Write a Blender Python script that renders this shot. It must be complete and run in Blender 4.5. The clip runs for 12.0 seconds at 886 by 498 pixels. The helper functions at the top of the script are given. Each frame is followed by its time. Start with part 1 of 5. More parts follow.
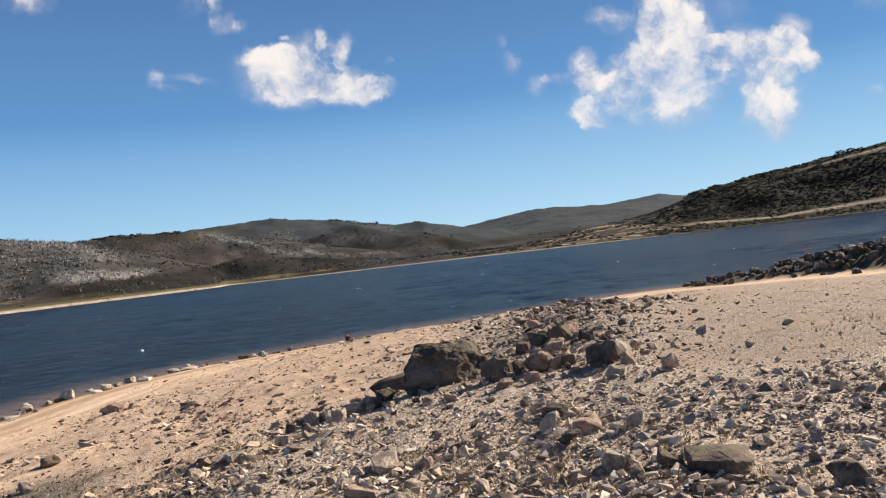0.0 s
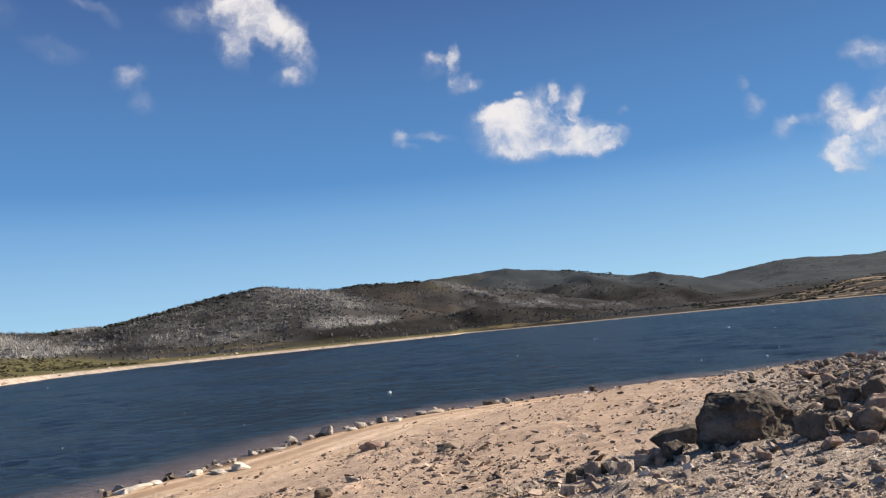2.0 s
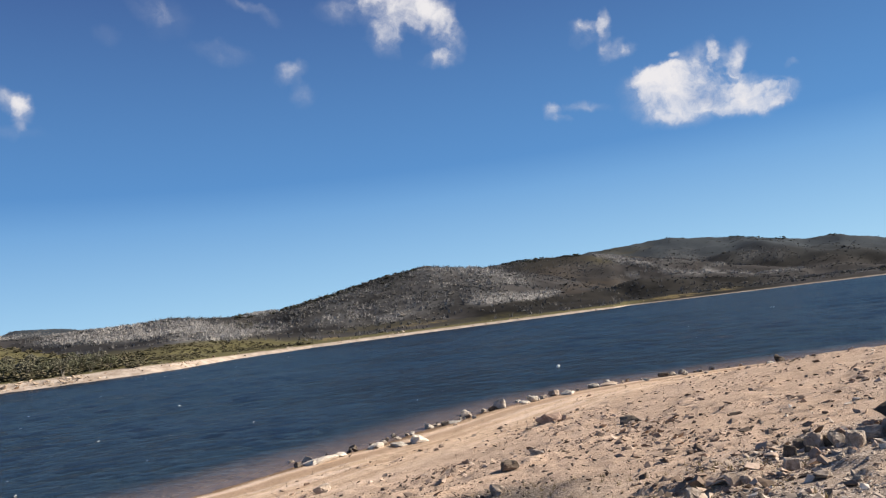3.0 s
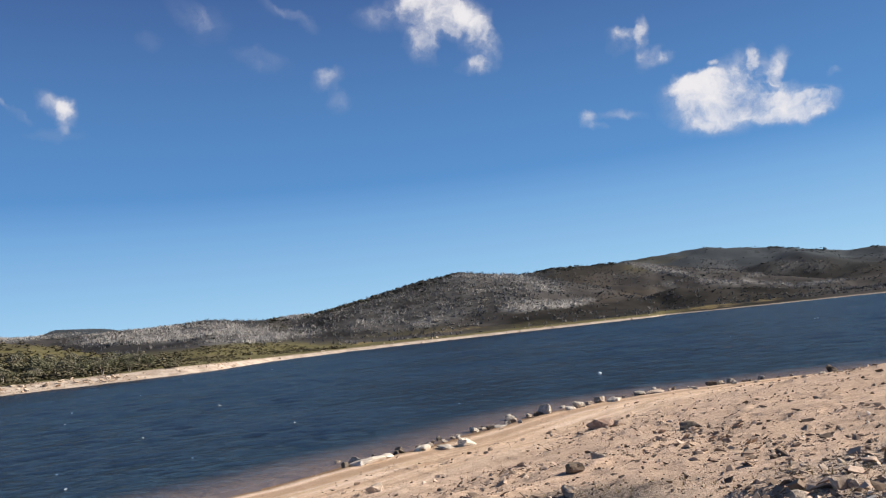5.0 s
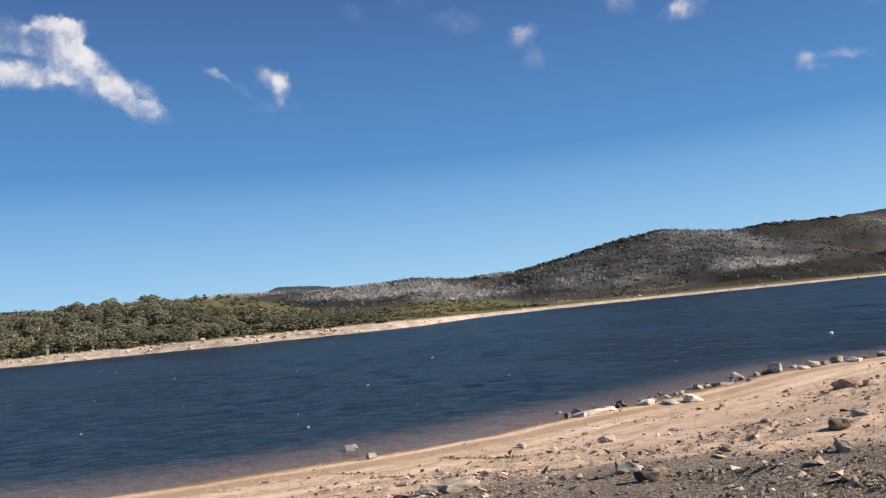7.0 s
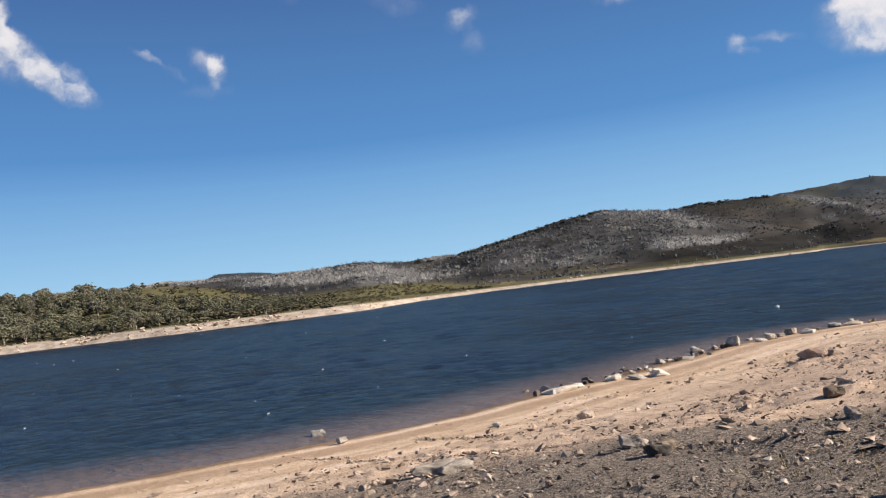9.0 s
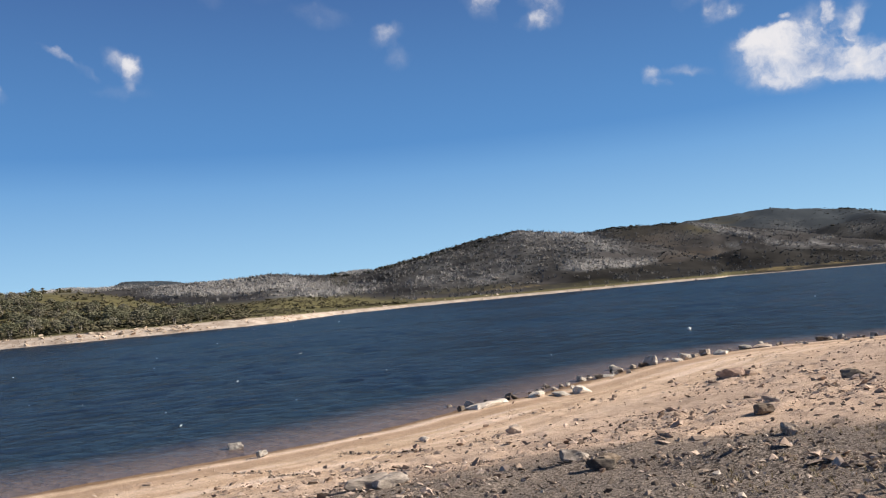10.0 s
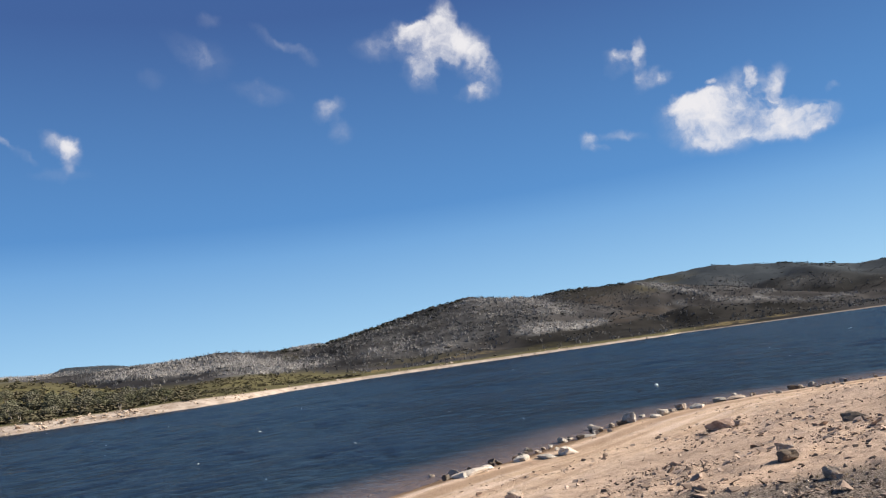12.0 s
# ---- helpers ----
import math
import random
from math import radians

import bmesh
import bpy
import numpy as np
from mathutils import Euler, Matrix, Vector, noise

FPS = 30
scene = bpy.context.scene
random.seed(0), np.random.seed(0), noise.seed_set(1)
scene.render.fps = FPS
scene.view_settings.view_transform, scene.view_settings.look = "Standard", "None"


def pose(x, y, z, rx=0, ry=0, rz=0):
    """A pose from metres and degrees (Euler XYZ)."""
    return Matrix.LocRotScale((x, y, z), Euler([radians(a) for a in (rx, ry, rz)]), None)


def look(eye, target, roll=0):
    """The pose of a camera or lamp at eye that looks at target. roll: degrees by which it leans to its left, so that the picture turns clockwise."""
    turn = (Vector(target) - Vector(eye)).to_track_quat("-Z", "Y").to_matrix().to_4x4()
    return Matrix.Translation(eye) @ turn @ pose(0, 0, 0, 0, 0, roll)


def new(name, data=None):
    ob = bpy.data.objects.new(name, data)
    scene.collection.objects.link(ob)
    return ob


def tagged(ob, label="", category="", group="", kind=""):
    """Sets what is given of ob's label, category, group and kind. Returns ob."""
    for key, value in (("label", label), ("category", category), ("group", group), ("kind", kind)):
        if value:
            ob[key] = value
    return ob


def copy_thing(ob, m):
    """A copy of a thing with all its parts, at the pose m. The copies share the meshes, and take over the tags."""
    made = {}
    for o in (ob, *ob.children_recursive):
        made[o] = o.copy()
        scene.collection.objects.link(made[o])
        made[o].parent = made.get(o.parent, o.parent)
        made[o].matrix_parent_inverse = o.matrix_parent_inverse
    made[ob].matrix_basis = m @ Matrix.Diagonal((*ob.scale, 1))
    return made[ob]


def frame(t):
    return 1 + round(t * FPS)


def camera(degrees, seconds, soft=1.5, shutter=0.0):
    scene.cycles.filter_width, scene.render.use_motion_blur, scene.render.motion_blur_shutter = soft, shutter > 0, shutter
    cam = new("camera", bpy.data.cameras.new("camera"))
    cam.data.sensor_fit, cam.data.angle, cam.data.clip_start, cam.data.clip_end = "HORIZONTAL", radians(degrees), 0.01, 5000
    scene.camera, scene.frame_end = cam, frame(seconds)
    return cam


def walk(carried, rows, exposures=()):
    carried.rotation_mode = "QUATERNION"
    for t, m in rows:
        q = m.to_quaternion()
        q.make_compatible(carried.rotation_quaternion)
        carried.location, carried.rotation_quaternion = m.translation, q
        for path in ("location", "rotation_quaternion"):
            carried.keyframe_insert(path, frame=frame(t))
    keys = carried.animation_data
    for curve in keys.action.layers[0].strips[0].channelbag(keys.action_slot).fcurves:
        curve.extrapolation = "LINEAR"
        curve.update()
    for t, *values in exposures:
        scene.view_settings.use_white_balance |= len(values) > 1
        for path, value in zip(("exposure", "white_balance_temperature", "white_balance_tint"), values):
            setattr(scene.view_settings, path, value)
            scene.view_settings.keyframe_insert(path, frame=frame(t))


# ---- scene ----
cam = camera(57.84, 12.0, soft=1.2)
PATH = [
    (0.0, pose(-0.000, 0.000, 5.176, 90.255, 6.522, -4.365)),
    (0.5, pose(-0.210, 0.406, 5.122, 92.358, 6.960, 1.511)),
    (1.0, pose(-0.460, 0.558, 5.057, 94.463, 6.977, 5.016)),
    (1.5, pose(-0.646, 0.657, 5.062, 95.747, 6.339, 9.496)),
    (2.0, pose(-0.829, 0.848, 5.032, 95.600, 5.478, 12.156)),
    (2.5, pose(-1.053, 0.865, 5.013, 95.852, 8.190, 17.486)),
    (3.0, pose(-1.372, 1.237, 4.952, 95.126, 7.115, 23.633)),
    (3.2, pose(-1.455, 1.243, 4.937, 94.761, 6.113, 23.997)),
    (4.8, pose(-2.116, 1.309, 4.851, 95.861, 6.386, 24.284)),
    (5.0, pose(-2.108, 1.223, 4.834, 95.858, 6.109, 25.956)),
    (5.5, pose(-2.342, 1.172, 4.811, 95.426, 3.989, 32.596)),
    (6.0, pose(-2.536, 1.046, 4.760, 94.354, 2.529, 39.198)),
    (6.5, pose(-2.715, 0.909, 4.711, 94.346, 4.065, 41.455)),
    (6.7, pose(-2.779, 0.892, 4.683, 94.439, 5.005, 40.722)),
    (8.3, pose(-3.606, 0.663, 4.669, 94.019, 6.454, 38.810)),
    (8.5, pose(-3.700, 0.682, 4.657, 93.398, 6.612, 36.159)),
    (9.0, pose(-4.044, 0.851, 4.611, 92.744, 6.800, 36.011)),
    (9.5, pose(-4.250, 0.640, 4.595, 92.795, 5.077, 36.538)),
    (10.0, pose(-4.640, 0.901, 4.521, 93.256, 5.113, 29.960)),
    (10.5, pose(-4.980, 1.020, 4.525, 95.796, 8.207, 31.319)),
    (11.0, pose(-5.288, 1.054, 4.438, 95.236, 7.468, 29.837)),
    (11.5, pose(-5.596, 1.133, 4.328, 99.343, 5.774, 31.129)),
    (12.0, pose(-5.874, 1.033, 4.406, 97.820, 7.849, 26.541)),
]
EXPOSURES = [(0.0, 1.02, 7050, 10), (1.0, 0.96, 6900, 10), (3.0, 0.88, 6540, 10), (6.5, 0.89, 6500, 10), (8.5, 0.85, 6500, 10), (12.0, 0.89, 6450, 10)]
walk(cam, PATH, EXPOSURES)

# ---------------------------------------------------------------- light
SUN_AZ, SUN_EL = 58.0, 28.5          # degrees right of +Y, degrees above the horizon
to_sun = Vector((math.sin(radians(SUN_AZ)) * math.cos(radians(SUN_EL)),
                 math.cos(radians(SUN_AZ)) * math.cos(radians(SUN_EL)), math.sin(radians(SUN_EL))))
sun = new("sun", bpy.data.lights.new("sun", "SUN"))
sun.data.energy, sun.data.angle, sun.data.color = 5.0, radians(0.53), (1.0, 0.90, 0.76)
sun.matrix_world = look(to_sun * 100, (0, 0, 0))
tagged(sun, kind="structure")

world = bpy.data.worlds.new("sky")
scene.world = world
world.use_nodes = True


class Nodes:
    """Short ways to add and join shader nodes in one tree."""

    def __init__(self, tree):
        self.tree = tree
        tree.nodes.clear()

    def add(self, kind, **sets):
        n = self.tree.nodes.new("ShaderNode" + kind)
        for k, v in sets.items():
            setattr(n, k, v)
        return n

    def put(self, socket, value):
        if isinstance(value, bpy.types.NodeSocket):
            self.tree.links.new(value, socket)
        else:
            socket.default_value = value

    def math(self, op, a, b=0.0, c=0.0, clamp=False):
        n = self.add("Math", operation=op, use_clamp=clamp)
        for s, v in zip(n.inputs, (a, b, c)):
            self.put(s, v)
        return n.outputs[0]

    def vmath(self, op, a, b=(0, 0, 0)):
        n = self.add("VectorMath", operation=op)
        self.put(n.inputs[0], a)
        self.put(n.inputs[1], b)
        return n.outputs["Value"] if op in ("DOT_PRODUCT", "LENGTH", "DISTANCE") else n.outputs[0]

    def scale(self, v, k):
        n = self.add("VectorMath", operation="SCALE")
        self.put(n.inputs[0], v)
        self.put(n.inputs["Scale"], k)
        return n.outputs[0]

    def noise(self, vec, scale, detail=4.0, rough=0.55, colour=False):
        n = self.add("TexNoise")
        self.put(n.inputs["Vector"], vec)
        n.inputs["Scale"].default_value = scale
        n.inputs["Detail"].default_value = detail
        n.inputs["Roughness"].default_value = rough
        return n.outputs["Color" if colour else "Fac"]

    def voronoi(self, vec, scale, out="Distance", feature="F1"):
        n = self.add("TexVoronoi", feature=feature)
        self.put(n.inputs["Vector"], vec)
        n.inputs["Scale"].default_value = scale
        return n.outputs[out]

    def ramp(self, v, lo, hi, a=0.0, b=1.0, smooth=True):
        n = self.add("MapRange", interpolation_type="SMOOTHSTEP" if smooth else "LINEAR")
        for s, x in zip(n.inputs, (v, lo, hi, a, b)):
            self.put(s, x)
        return n.outputs[0]

    def mix(self, f, a, b, blend="MIX"):
        n = self.add("Mix", data_type="RGBA", blend_type=blend)
        self.put(n.inputs[0], f)
        for s, v in ((n.inputs[6], a), (n.inputs[7], b)):
            self.put(s, v if isinstance(v, bpy.types.NodeSocket) else (*v, 1.0))
        return n.outputs[2]

    def attr(self, name):
        return self.add("Attribute", attribute_name=name).outputs["Fac"]

    def bump(self, height, strength, distance):
        n = self.add("Bump")
        self.put(n.inputs["Strength"], strength)
        self.put(n.inputs["Distance"], distance)
        self.put(n.inputs["Height"], height)
        return n.outputs[0]


def heading(az, el):
    a, e = radians(az), radians(el)
    return Vector((math.sin(a) * math.cos(e), math.cos(a) * math.cos(e), math.sin(e)))


# clouds: heading, height, half sizes in degrees, turn, thickness (below 0: a gap)
CLOUDS = []
# the long cloud over the middle of the lake
CLOUDS += [(-5.8, 13.5, 3.0, 1.7, -7, 0.9), (-3.5, 14.2, 2.3, 1.9, -8, 0.9), (-1.1, 12.5, 2.9, 1.2, -13, 0.85), (0.8, 12.2, 1.5, 0.8, 6, 0.6), (-6.7, 14.6, 1.6, 0.9, 13, 0.6), (-2.5, 15.7, 0.4, 0.8, -8, 0.5), (-1.0, 15.0, 0.6, 1.1, -24, 0.6), (2.1, 13.8, 0.4, 0.3, -9, 0.4), (-5.2, 11.9, 2.8, 0.9, -7, 0.4), (-0.8, 11.4, 1.9, 0.6, -8, 0.4), (-5.2, 15.9, 0.4, 0.2, -8, 0.4), (-2.0, 13.6, 0.6, 0.3, -8, -0.5)]
# torn tufts beside it
CLOUDS += [(-10.8, 18.4, 1.1, 0.8, 23, 0.5), (-9.6, 18.5, 0.5, 1.4, -6, 0.5), (-9.1, 16.8, 0.9, 0.8, -31, 0.6), (-8.1, 16.7, 0.5, 0.6, -7, 0.4), (-11.1, 19.0, 0.8, 0.5, -6, 0.3), (-14.0, 13.6, 0.6, 0.7, -5, 0.5), (-13.3, 12.9, 0.8, 0.3, -5, 0.35), (-11.7, 13.6, 1.6, 0.4, -9, 0.38)]
# the arched cloud
CLOUDS += [(-24.4, 21.9, 2.0, 1.8, -7, 0.95), (-23.3, 23.5, 0.9, 1.6, -8, 0.8), (-22.0, 21.4, 1.7, 1.5, -43, 0.85), (-20.8, 19.5, 1.1, 1.8, 6, 0.7), (-25.1, 20.1, 1.2, 1.4, -7, 0.6), (-28.2, 22.3, 1.7, 1.0, 4, 0.4), (-25.8, 22.9, 1.4, 1.0, -7, 0.7), (-21.6, 18.3, 1.0, 0.7, -8, 0.45), (-23.6, 19.9, 0.6, 1.2, -8, -0.6)]
# the great cloud over the right hill
CLOUDS += [(20.8, 11.8, 2.7, 3.2, -11, 1.0), (17.0, 8.9, 2.2, 1.9, -9, 0.9), (15.8, 11.6, 1.1, 1.3, -10, 0.75), (22.8, 11.1, 2.1, 2.4, -11, 0.95), (21.8, 14.2, 2.1, 1.6, -12, 0.9), (17.7, 14.6, 1.3, 0.8, -11, 0.55), (15.8, 8.3, 1.3, 1.1, -9, 0.7), (21.0, 8.3, 3.2, 1.7, -10, 0.75), (18.8, 10.4, 2.0, 2.0, 0, 0.8), (25.0, 9.6, 1.6, 1.4, 0, 0.5), (27.6, 10.6, 2.8, 1.5, -23, 0.95), (25.0, 11.2, 1.7, 1.0, -12, 0.7), (27.6, 7.4, 1.7, 2.4, 5, 1.2), (29.4, 11.8, 1.3, 0.8, -34, 0.6), (29.8, 9.6, 0.9, 1.3, -13, 0.7), (25.3, 13.8, 2.0, 1.2, -13, 0.3), (24.0, 9.9, 0.7, 0.5, -11, -0.5)]
# its torn edge
CLOUDS += [(10.8, 12.6, 0.7, 0.8, 32, 0.5), (10.4, 14.0, 0.5, 0.5, -9, 0.3), (12.4, 10.8, 0.8, 0.8, -9, 0.4), (13.8, 11.1, 1.1, 0.5, -9, 0.35)]
# the slanting cloud over the forest
CLOUDS += [(-64.6, 19.1, 1.8, 1.5, -46, 1.0), (-62.7, 17.6, 2.5, 1.3, -41, 0.95), (-60.2, 16.0, 1.8, 1.1, -36, 0.8), (-59.3, 15.1, 1.4, 0.7, -21, 0.45), (-67.4, 17.5, 2.9, 0.9, -5, 0.95), (-69.7, 17.9, 1.1, 0.9, -24, 0.9), (-65.3, 19.9, 1.5, 1.1, 24, 0.9), (-67.3, 19.4, 1.2, 1.5, 35, 0.6), (-63.5, 20.2, 0.8, 0.7, -40, 0.6), (-67.4, 18.4, 1.0, 0.3, 4, -0.35)]
# two wisps
CLOUDS += [(-54.7, 17.5, 1.0, 0.3, -33, 0.45), (-53.0, 16.4, 1.1, 0.3, -32, 0.25), (-50.8, 17.1, 1.1, 0.8, -37, 0.45), (-50.0, 16.3, 0.6, 1.1, -2, 0.45), (-50.7, 15.0, 1.9, 0.5, -2, 0.18)]
# thin veils
CLOUDS += [(-41.9, 23.2, 1.5, 0.9, -38, 0.28), (-40.5, 22.3, 1.4, 1.4, -2, 0.2), (-44.5, 21.2, 0.9, 0.7, 0, 0.22), (-36.2, 23.6, 1.3, 0.5, -34, 0.25), (-34.1, 22.6, 1.5, 0.4, -36, 0.3), (-37.2, 19.9, 2.0, 0.8, -14, 0.3), (-32.5, 18.4, 1.2, 0.7, 5, 0.45), (-31.7, 16.8, 1.0, 0.9, -6, 0.3), (-40.2, 25.0, 0.7, 0.5, -1, 0.22)]
# scraps far to the right
CLOUDS += [(35.0, 13.0, 1.8, 1.4, 20, 0.5), (36.5, 8.0, 1.8, 1.8, 0, 0.55), (33.6, 6.9, 0.6, 0.4, 0, 0.4), (-14.8, 26.5, 2.0, 0.8, 0, 0.35)]


def build_sky():
    n = Nodes(world.node_tree)
    way = n.add("TexCoord").outputs["Generated"]
    sky = n.add("TexSky", sky_type="NISHITA", sun_disc=False, sun_elevation=radians(SUN_EL), sun_rotation=radians(SUN_AZ),
                altitude=2500.0, air_density=1.0, dust_density=0.0, ozone_density=3.0)
    wisp = n.vmath("SUBTRACT", n.noise(way, 11.0, 3.0, 0.6, colour=True), (0.5, 0.5, 0.5))
    curl = n.vmath("SUBTRACT", n.noise(way, 42.0, 3.0, 0.6, colour=True), (0.5, 0.5, 0.5))
    bent = n.vmath("ADD", n.vmath("ADD", way, n.scale(wisp, 0.024)), n.scale(curl, 0.022))
    total, lift = None, None
    for az, el, wide, tall, turn, thick in CLOUDS:
        mid = heading(az, el)
        right = heading(az + 90, 0)
        up = right.cross(mid)
        c, s = math.cos(radians(turn)), math.sin(radians(turn))
        u, v = right * c + up * s, up * c - right * s
        d = n.vmath("SUBTRACT", bent, tuple(mid))
        a = n.vmath("DOT_PRODUCT", d, tuple(u / (radians(wide) * 1.27)))
        b = n.vmath("DOT_PRODUCT", d, tuple(v / (radians(tall) * 1.27)))
        q = n.math("MULTIPLY_ADD", b, b, n.math("MULTIPLY", a, a))
        near = n.math("MULTIPLY", n.math("SUBTRACT", 1.0, q, clamp=True), thick * (1.25 if 0 < thick < 0.6 else 1.0))
        total = near if total is None else n.math("ADD", total, near)
        high = n.math("MULTIPLY", n.math("MULTIPLY_ADD", a, 0.35, b), near)
        lift = high if lift is None else n.math("ADD", lift, high)
    total = n.math("MAXIMUM", total, 0.0)
    # puffs: crisp on the upper side, drawn out and soft below
    fluff = n.noise(bent, 22.0, 6.0, 0.60)
    fine = n.math("MULTIPLY_ADD", fluff, 4.2, -2.10)
    dens = n.math("ADD", n.math("MINIMUM", total, 0.95), n.math("MULTIPLY", fine, n.math("MINIMUM", n.math("MULTIPLY", n.math("MULTIPLY", total, total), 1.7), 0.75)))
    soft_side = n.ramp(lift, -0.35, 0.3, 1.85, 1.4)
    alpha = n.ramp(dens, 0.0, soft_side)
    body = n.ramp(n.math("ADD", n.math("MULTIPLY_ADD", lift, 0.7, dens), n.math("MULTIPLY_ADD", n.noise(way, 18.0, 5.0, 0.6), 1.6, -0.85)), -0.05, 1.15)
    white = n.mix(body, (4.1, 4.35, 5.4), (7.5, 7.3, 7.4))
    back = n.add("Background")
    blue = n.add("HueSaturation")
    blue.inputs["Saturation"].default_value = 1.18
    blue.inputs["Hue"].default_value = 0.503
    n.put(blue.inputs["Color"], sky.outputs[0])
    # thin high haze evens the sky out: pale at the horizon, deep blue above
    part = n.add("SeparateXYZ")
    n.put(part.inputs[0], way)
    even = n.mix(n.ramp(part.outputs[2], 0.01, 0.19, smooth=False), (3.4, 5.75, 7.8), (1.0, 2.75, 5.7))
    even = n.mix(n.ramp(part.outputs[2], 0.15, 0.42, smooth=False), even, (0.5, 1.1, 2.9))
    even = n.mix(n.ramp(part.outputs[2], 0.42, 0.75), even, (0.5, 0.8, 1.4))
    clear = n.mix(n.ramp(part.outputs[2], 0.42, 0.75, 0.93, 0.93), blue.outputs[0], even)
    n.put(back.inputs["Color"], n.mix(n.math("MULTIPLY", alpha, 0.97), clear, white))
    back.inputs["Strength"].default_value = 0.063
    n.tree.links.new(back.outputs[0], n.add("OutputWorld").inputs[0])


build_sky()


# ---------------------------------------------------------------- shape of the land
def value_noise(x, y, seed):
    xi, yi = np.floor(x).astype(np.int64), np.floor(y).astype(np.int64)
    u, v = x - xi, y - yi
    u, v = u * u * (3 - 2 * u), v * v * (3 - 2 * v)

    def corner(i, j):
        h = (i * 374761393 + j * 668265263 + seed * 1442695041) & 0xFFFFFFFF
        h = ((h ^ (h >> 13)) * 1274126177) & 0xFFFFFFFF
        return ((h ^ (h >> 16)) & 0xFFFF) / 65535.0

    a, b, c, d = corner(xi, yi), corner(xi + 1, yi), corner(xi, yi + 1), corner(xi + 1, yi + 1)
    return a + (b - a) * u + (c - a) * v + (a - b - c + d) * u * v


def fbm(x, y, size, octaves=4, seed=0):
    """Smooth noise of about -1 to 1 whose largest lumps are size metres wide."""
    total, amp, weight = 0.0, 1.0, 0.0
    for k in range(octaves):
        f = 2.0 ** k / size
        total = total + amp * (value_noise(x * f + 17.3 * k, y * f - 9.1 * k, seed + k) * 2 - 1)
        weight += amp
        amp *= 0.5
    return total / weight


def smooth(a, b, x):
    s = np.clip((x - a) / (b - a), 0.0, 1.0)
    return s * s * (3 - 2 * s)


NEAR_SHORE = np.array([(-900, -420), (-300, -110), (-120, -34), (-60, -9), (-40, 3), (-29, 11.2), (-26, 15.1), (-23, 20), (-21.2, 24),
                       (-20.2, 28), (-18.6, 31.8), (-17.7, 36), (-16.8, 40.5), (-14.6, 45.5), (-11.6, 49), (-6.5, 52), (0.4, 55.6), (9, 59.5),
                       (17.8, 64.2), (24, 66), (31, 63.5), (40, 58), (80, 52), (300, 60), (1500, 200)], float)
FAR_SHORE = np.array([(-180, 900), (-110, 500), (-80, 330), (-66, 292), (-61, 284), (-55, 266), (-48, 266), (-44, 272), (-42.2, 280), (-40.6, 304), (-38, 345),
                      (-33, 385), (-24, 420), (-16, 445), (-11.6, 470), (-10.8, 520), (-7, 505), (0, 500), (8, 505), (14, 500), (20, 520), (28, 560), (34, 590),
                      (60, 800), (110, 900), (180, 900)], float)


def near_distance(x, y):
    """Metres inland of the near waterline; negative over the water."""
    best, sign = np.full(x.shape, 1e9), np.ones(x.shape)
    for (ax, ay), (bx, by) in zip(NEAR_SHORE[:-1], NEAR_SHORE[1:]):
        dx, dy = bx - ax, by - ay
        t = np.clip(((x - ax) * dx + (y - ay) * dy) / (dx * dx + dy * dy), 0, 1)
        d = np.hypot(x - ax - t * dx, y - ay - t * dy)
        side = np.where(dx * (y - ay) - dy * (x - ax) < 0, 1.0, -1.0)
        closer = d < best
        best, sign = np.where(closer, d, best), np.where(closer, side, sign)
    return best * sign


def far_distance(x, y):
    az = np.degrees(np.arctan2(x, y))
    r = np.hypot(x, y)
    return r - np.interp(az, FAR_SHORE[:, 0], FAR_SHORE[:, 1]) + 2.5 * fbm(x, y, 30, 3, 5)


EYE = 4.85
# hills: crest distance, foot distance beyond the shore, cover height, (heading, crest angle) along the crest
HILLS = {}
HILLS["forest_rise"] = (405, 8, 2.5, [(-100, 1.2), (-80, 1.4), (-70, 1.6), (-67, 1.95), (-64, 2.3), (-60, 2.4), (-56, 2.72), (-53, 2.25), (-50.5, 1.55), (-47.5, 0.7), (-44, 0.05), (-40, -0.5)])
HILLS["left_ridge"] = (880, 40, 2.5, [(-100, 1.8), (-72, 2.05), (-66, 2.5), (-61, 2.62), (-55, 2.58), (-52, 2.25), (-47, 2.38), (-43.8, 2.24), (-40, 2.2), (-36.3, 2.32), (-34, 2.15), (-30, 1.6), (-25, 0.8)])
HILLS["dark_hill"] = (1300, 700, 3, [(-58, 1.6), (-53.5, 2.4), (-51.5, 2.78), (-48.5, 2.6), (-46.5, 2.3), (-42, 1.4)])
HILLS["grey_hill"] = (700, 14, 0.1, [(-43, 0.3), (-40, 0.9), (-38, 1.5), (-35, 2.15), (-31.6, 2.82), (-28, 3.52), (-24.3, 4.03), (-20.5, 3.42), (-17.5, 2.7), (-14.5, 1.75), (-12, 0.9), (-9.5, 0.2)])
HILLS["middle_hill"] = (1000, 230, 0.8, [(-24, 2.6), (-20, 3.42), (-16.3, 3.63), (-12.9, 3.42), (-9.5, 2.75), (-6, 1.95), (-2.5, 1.2), (1, 0.5)])
HILLS["round_hill"] = (1400, 450, -1.5, [(-18, 2.6), (-12.8, 3.35), (-9.5, 3.58), (-7.4, 3.67), (-5, 3.35), (-2.5, 3.0), (1.1, 2.32), (3.3, 2.32), (5.9, 1.62), (9, 1.0), (13, 0.4)])
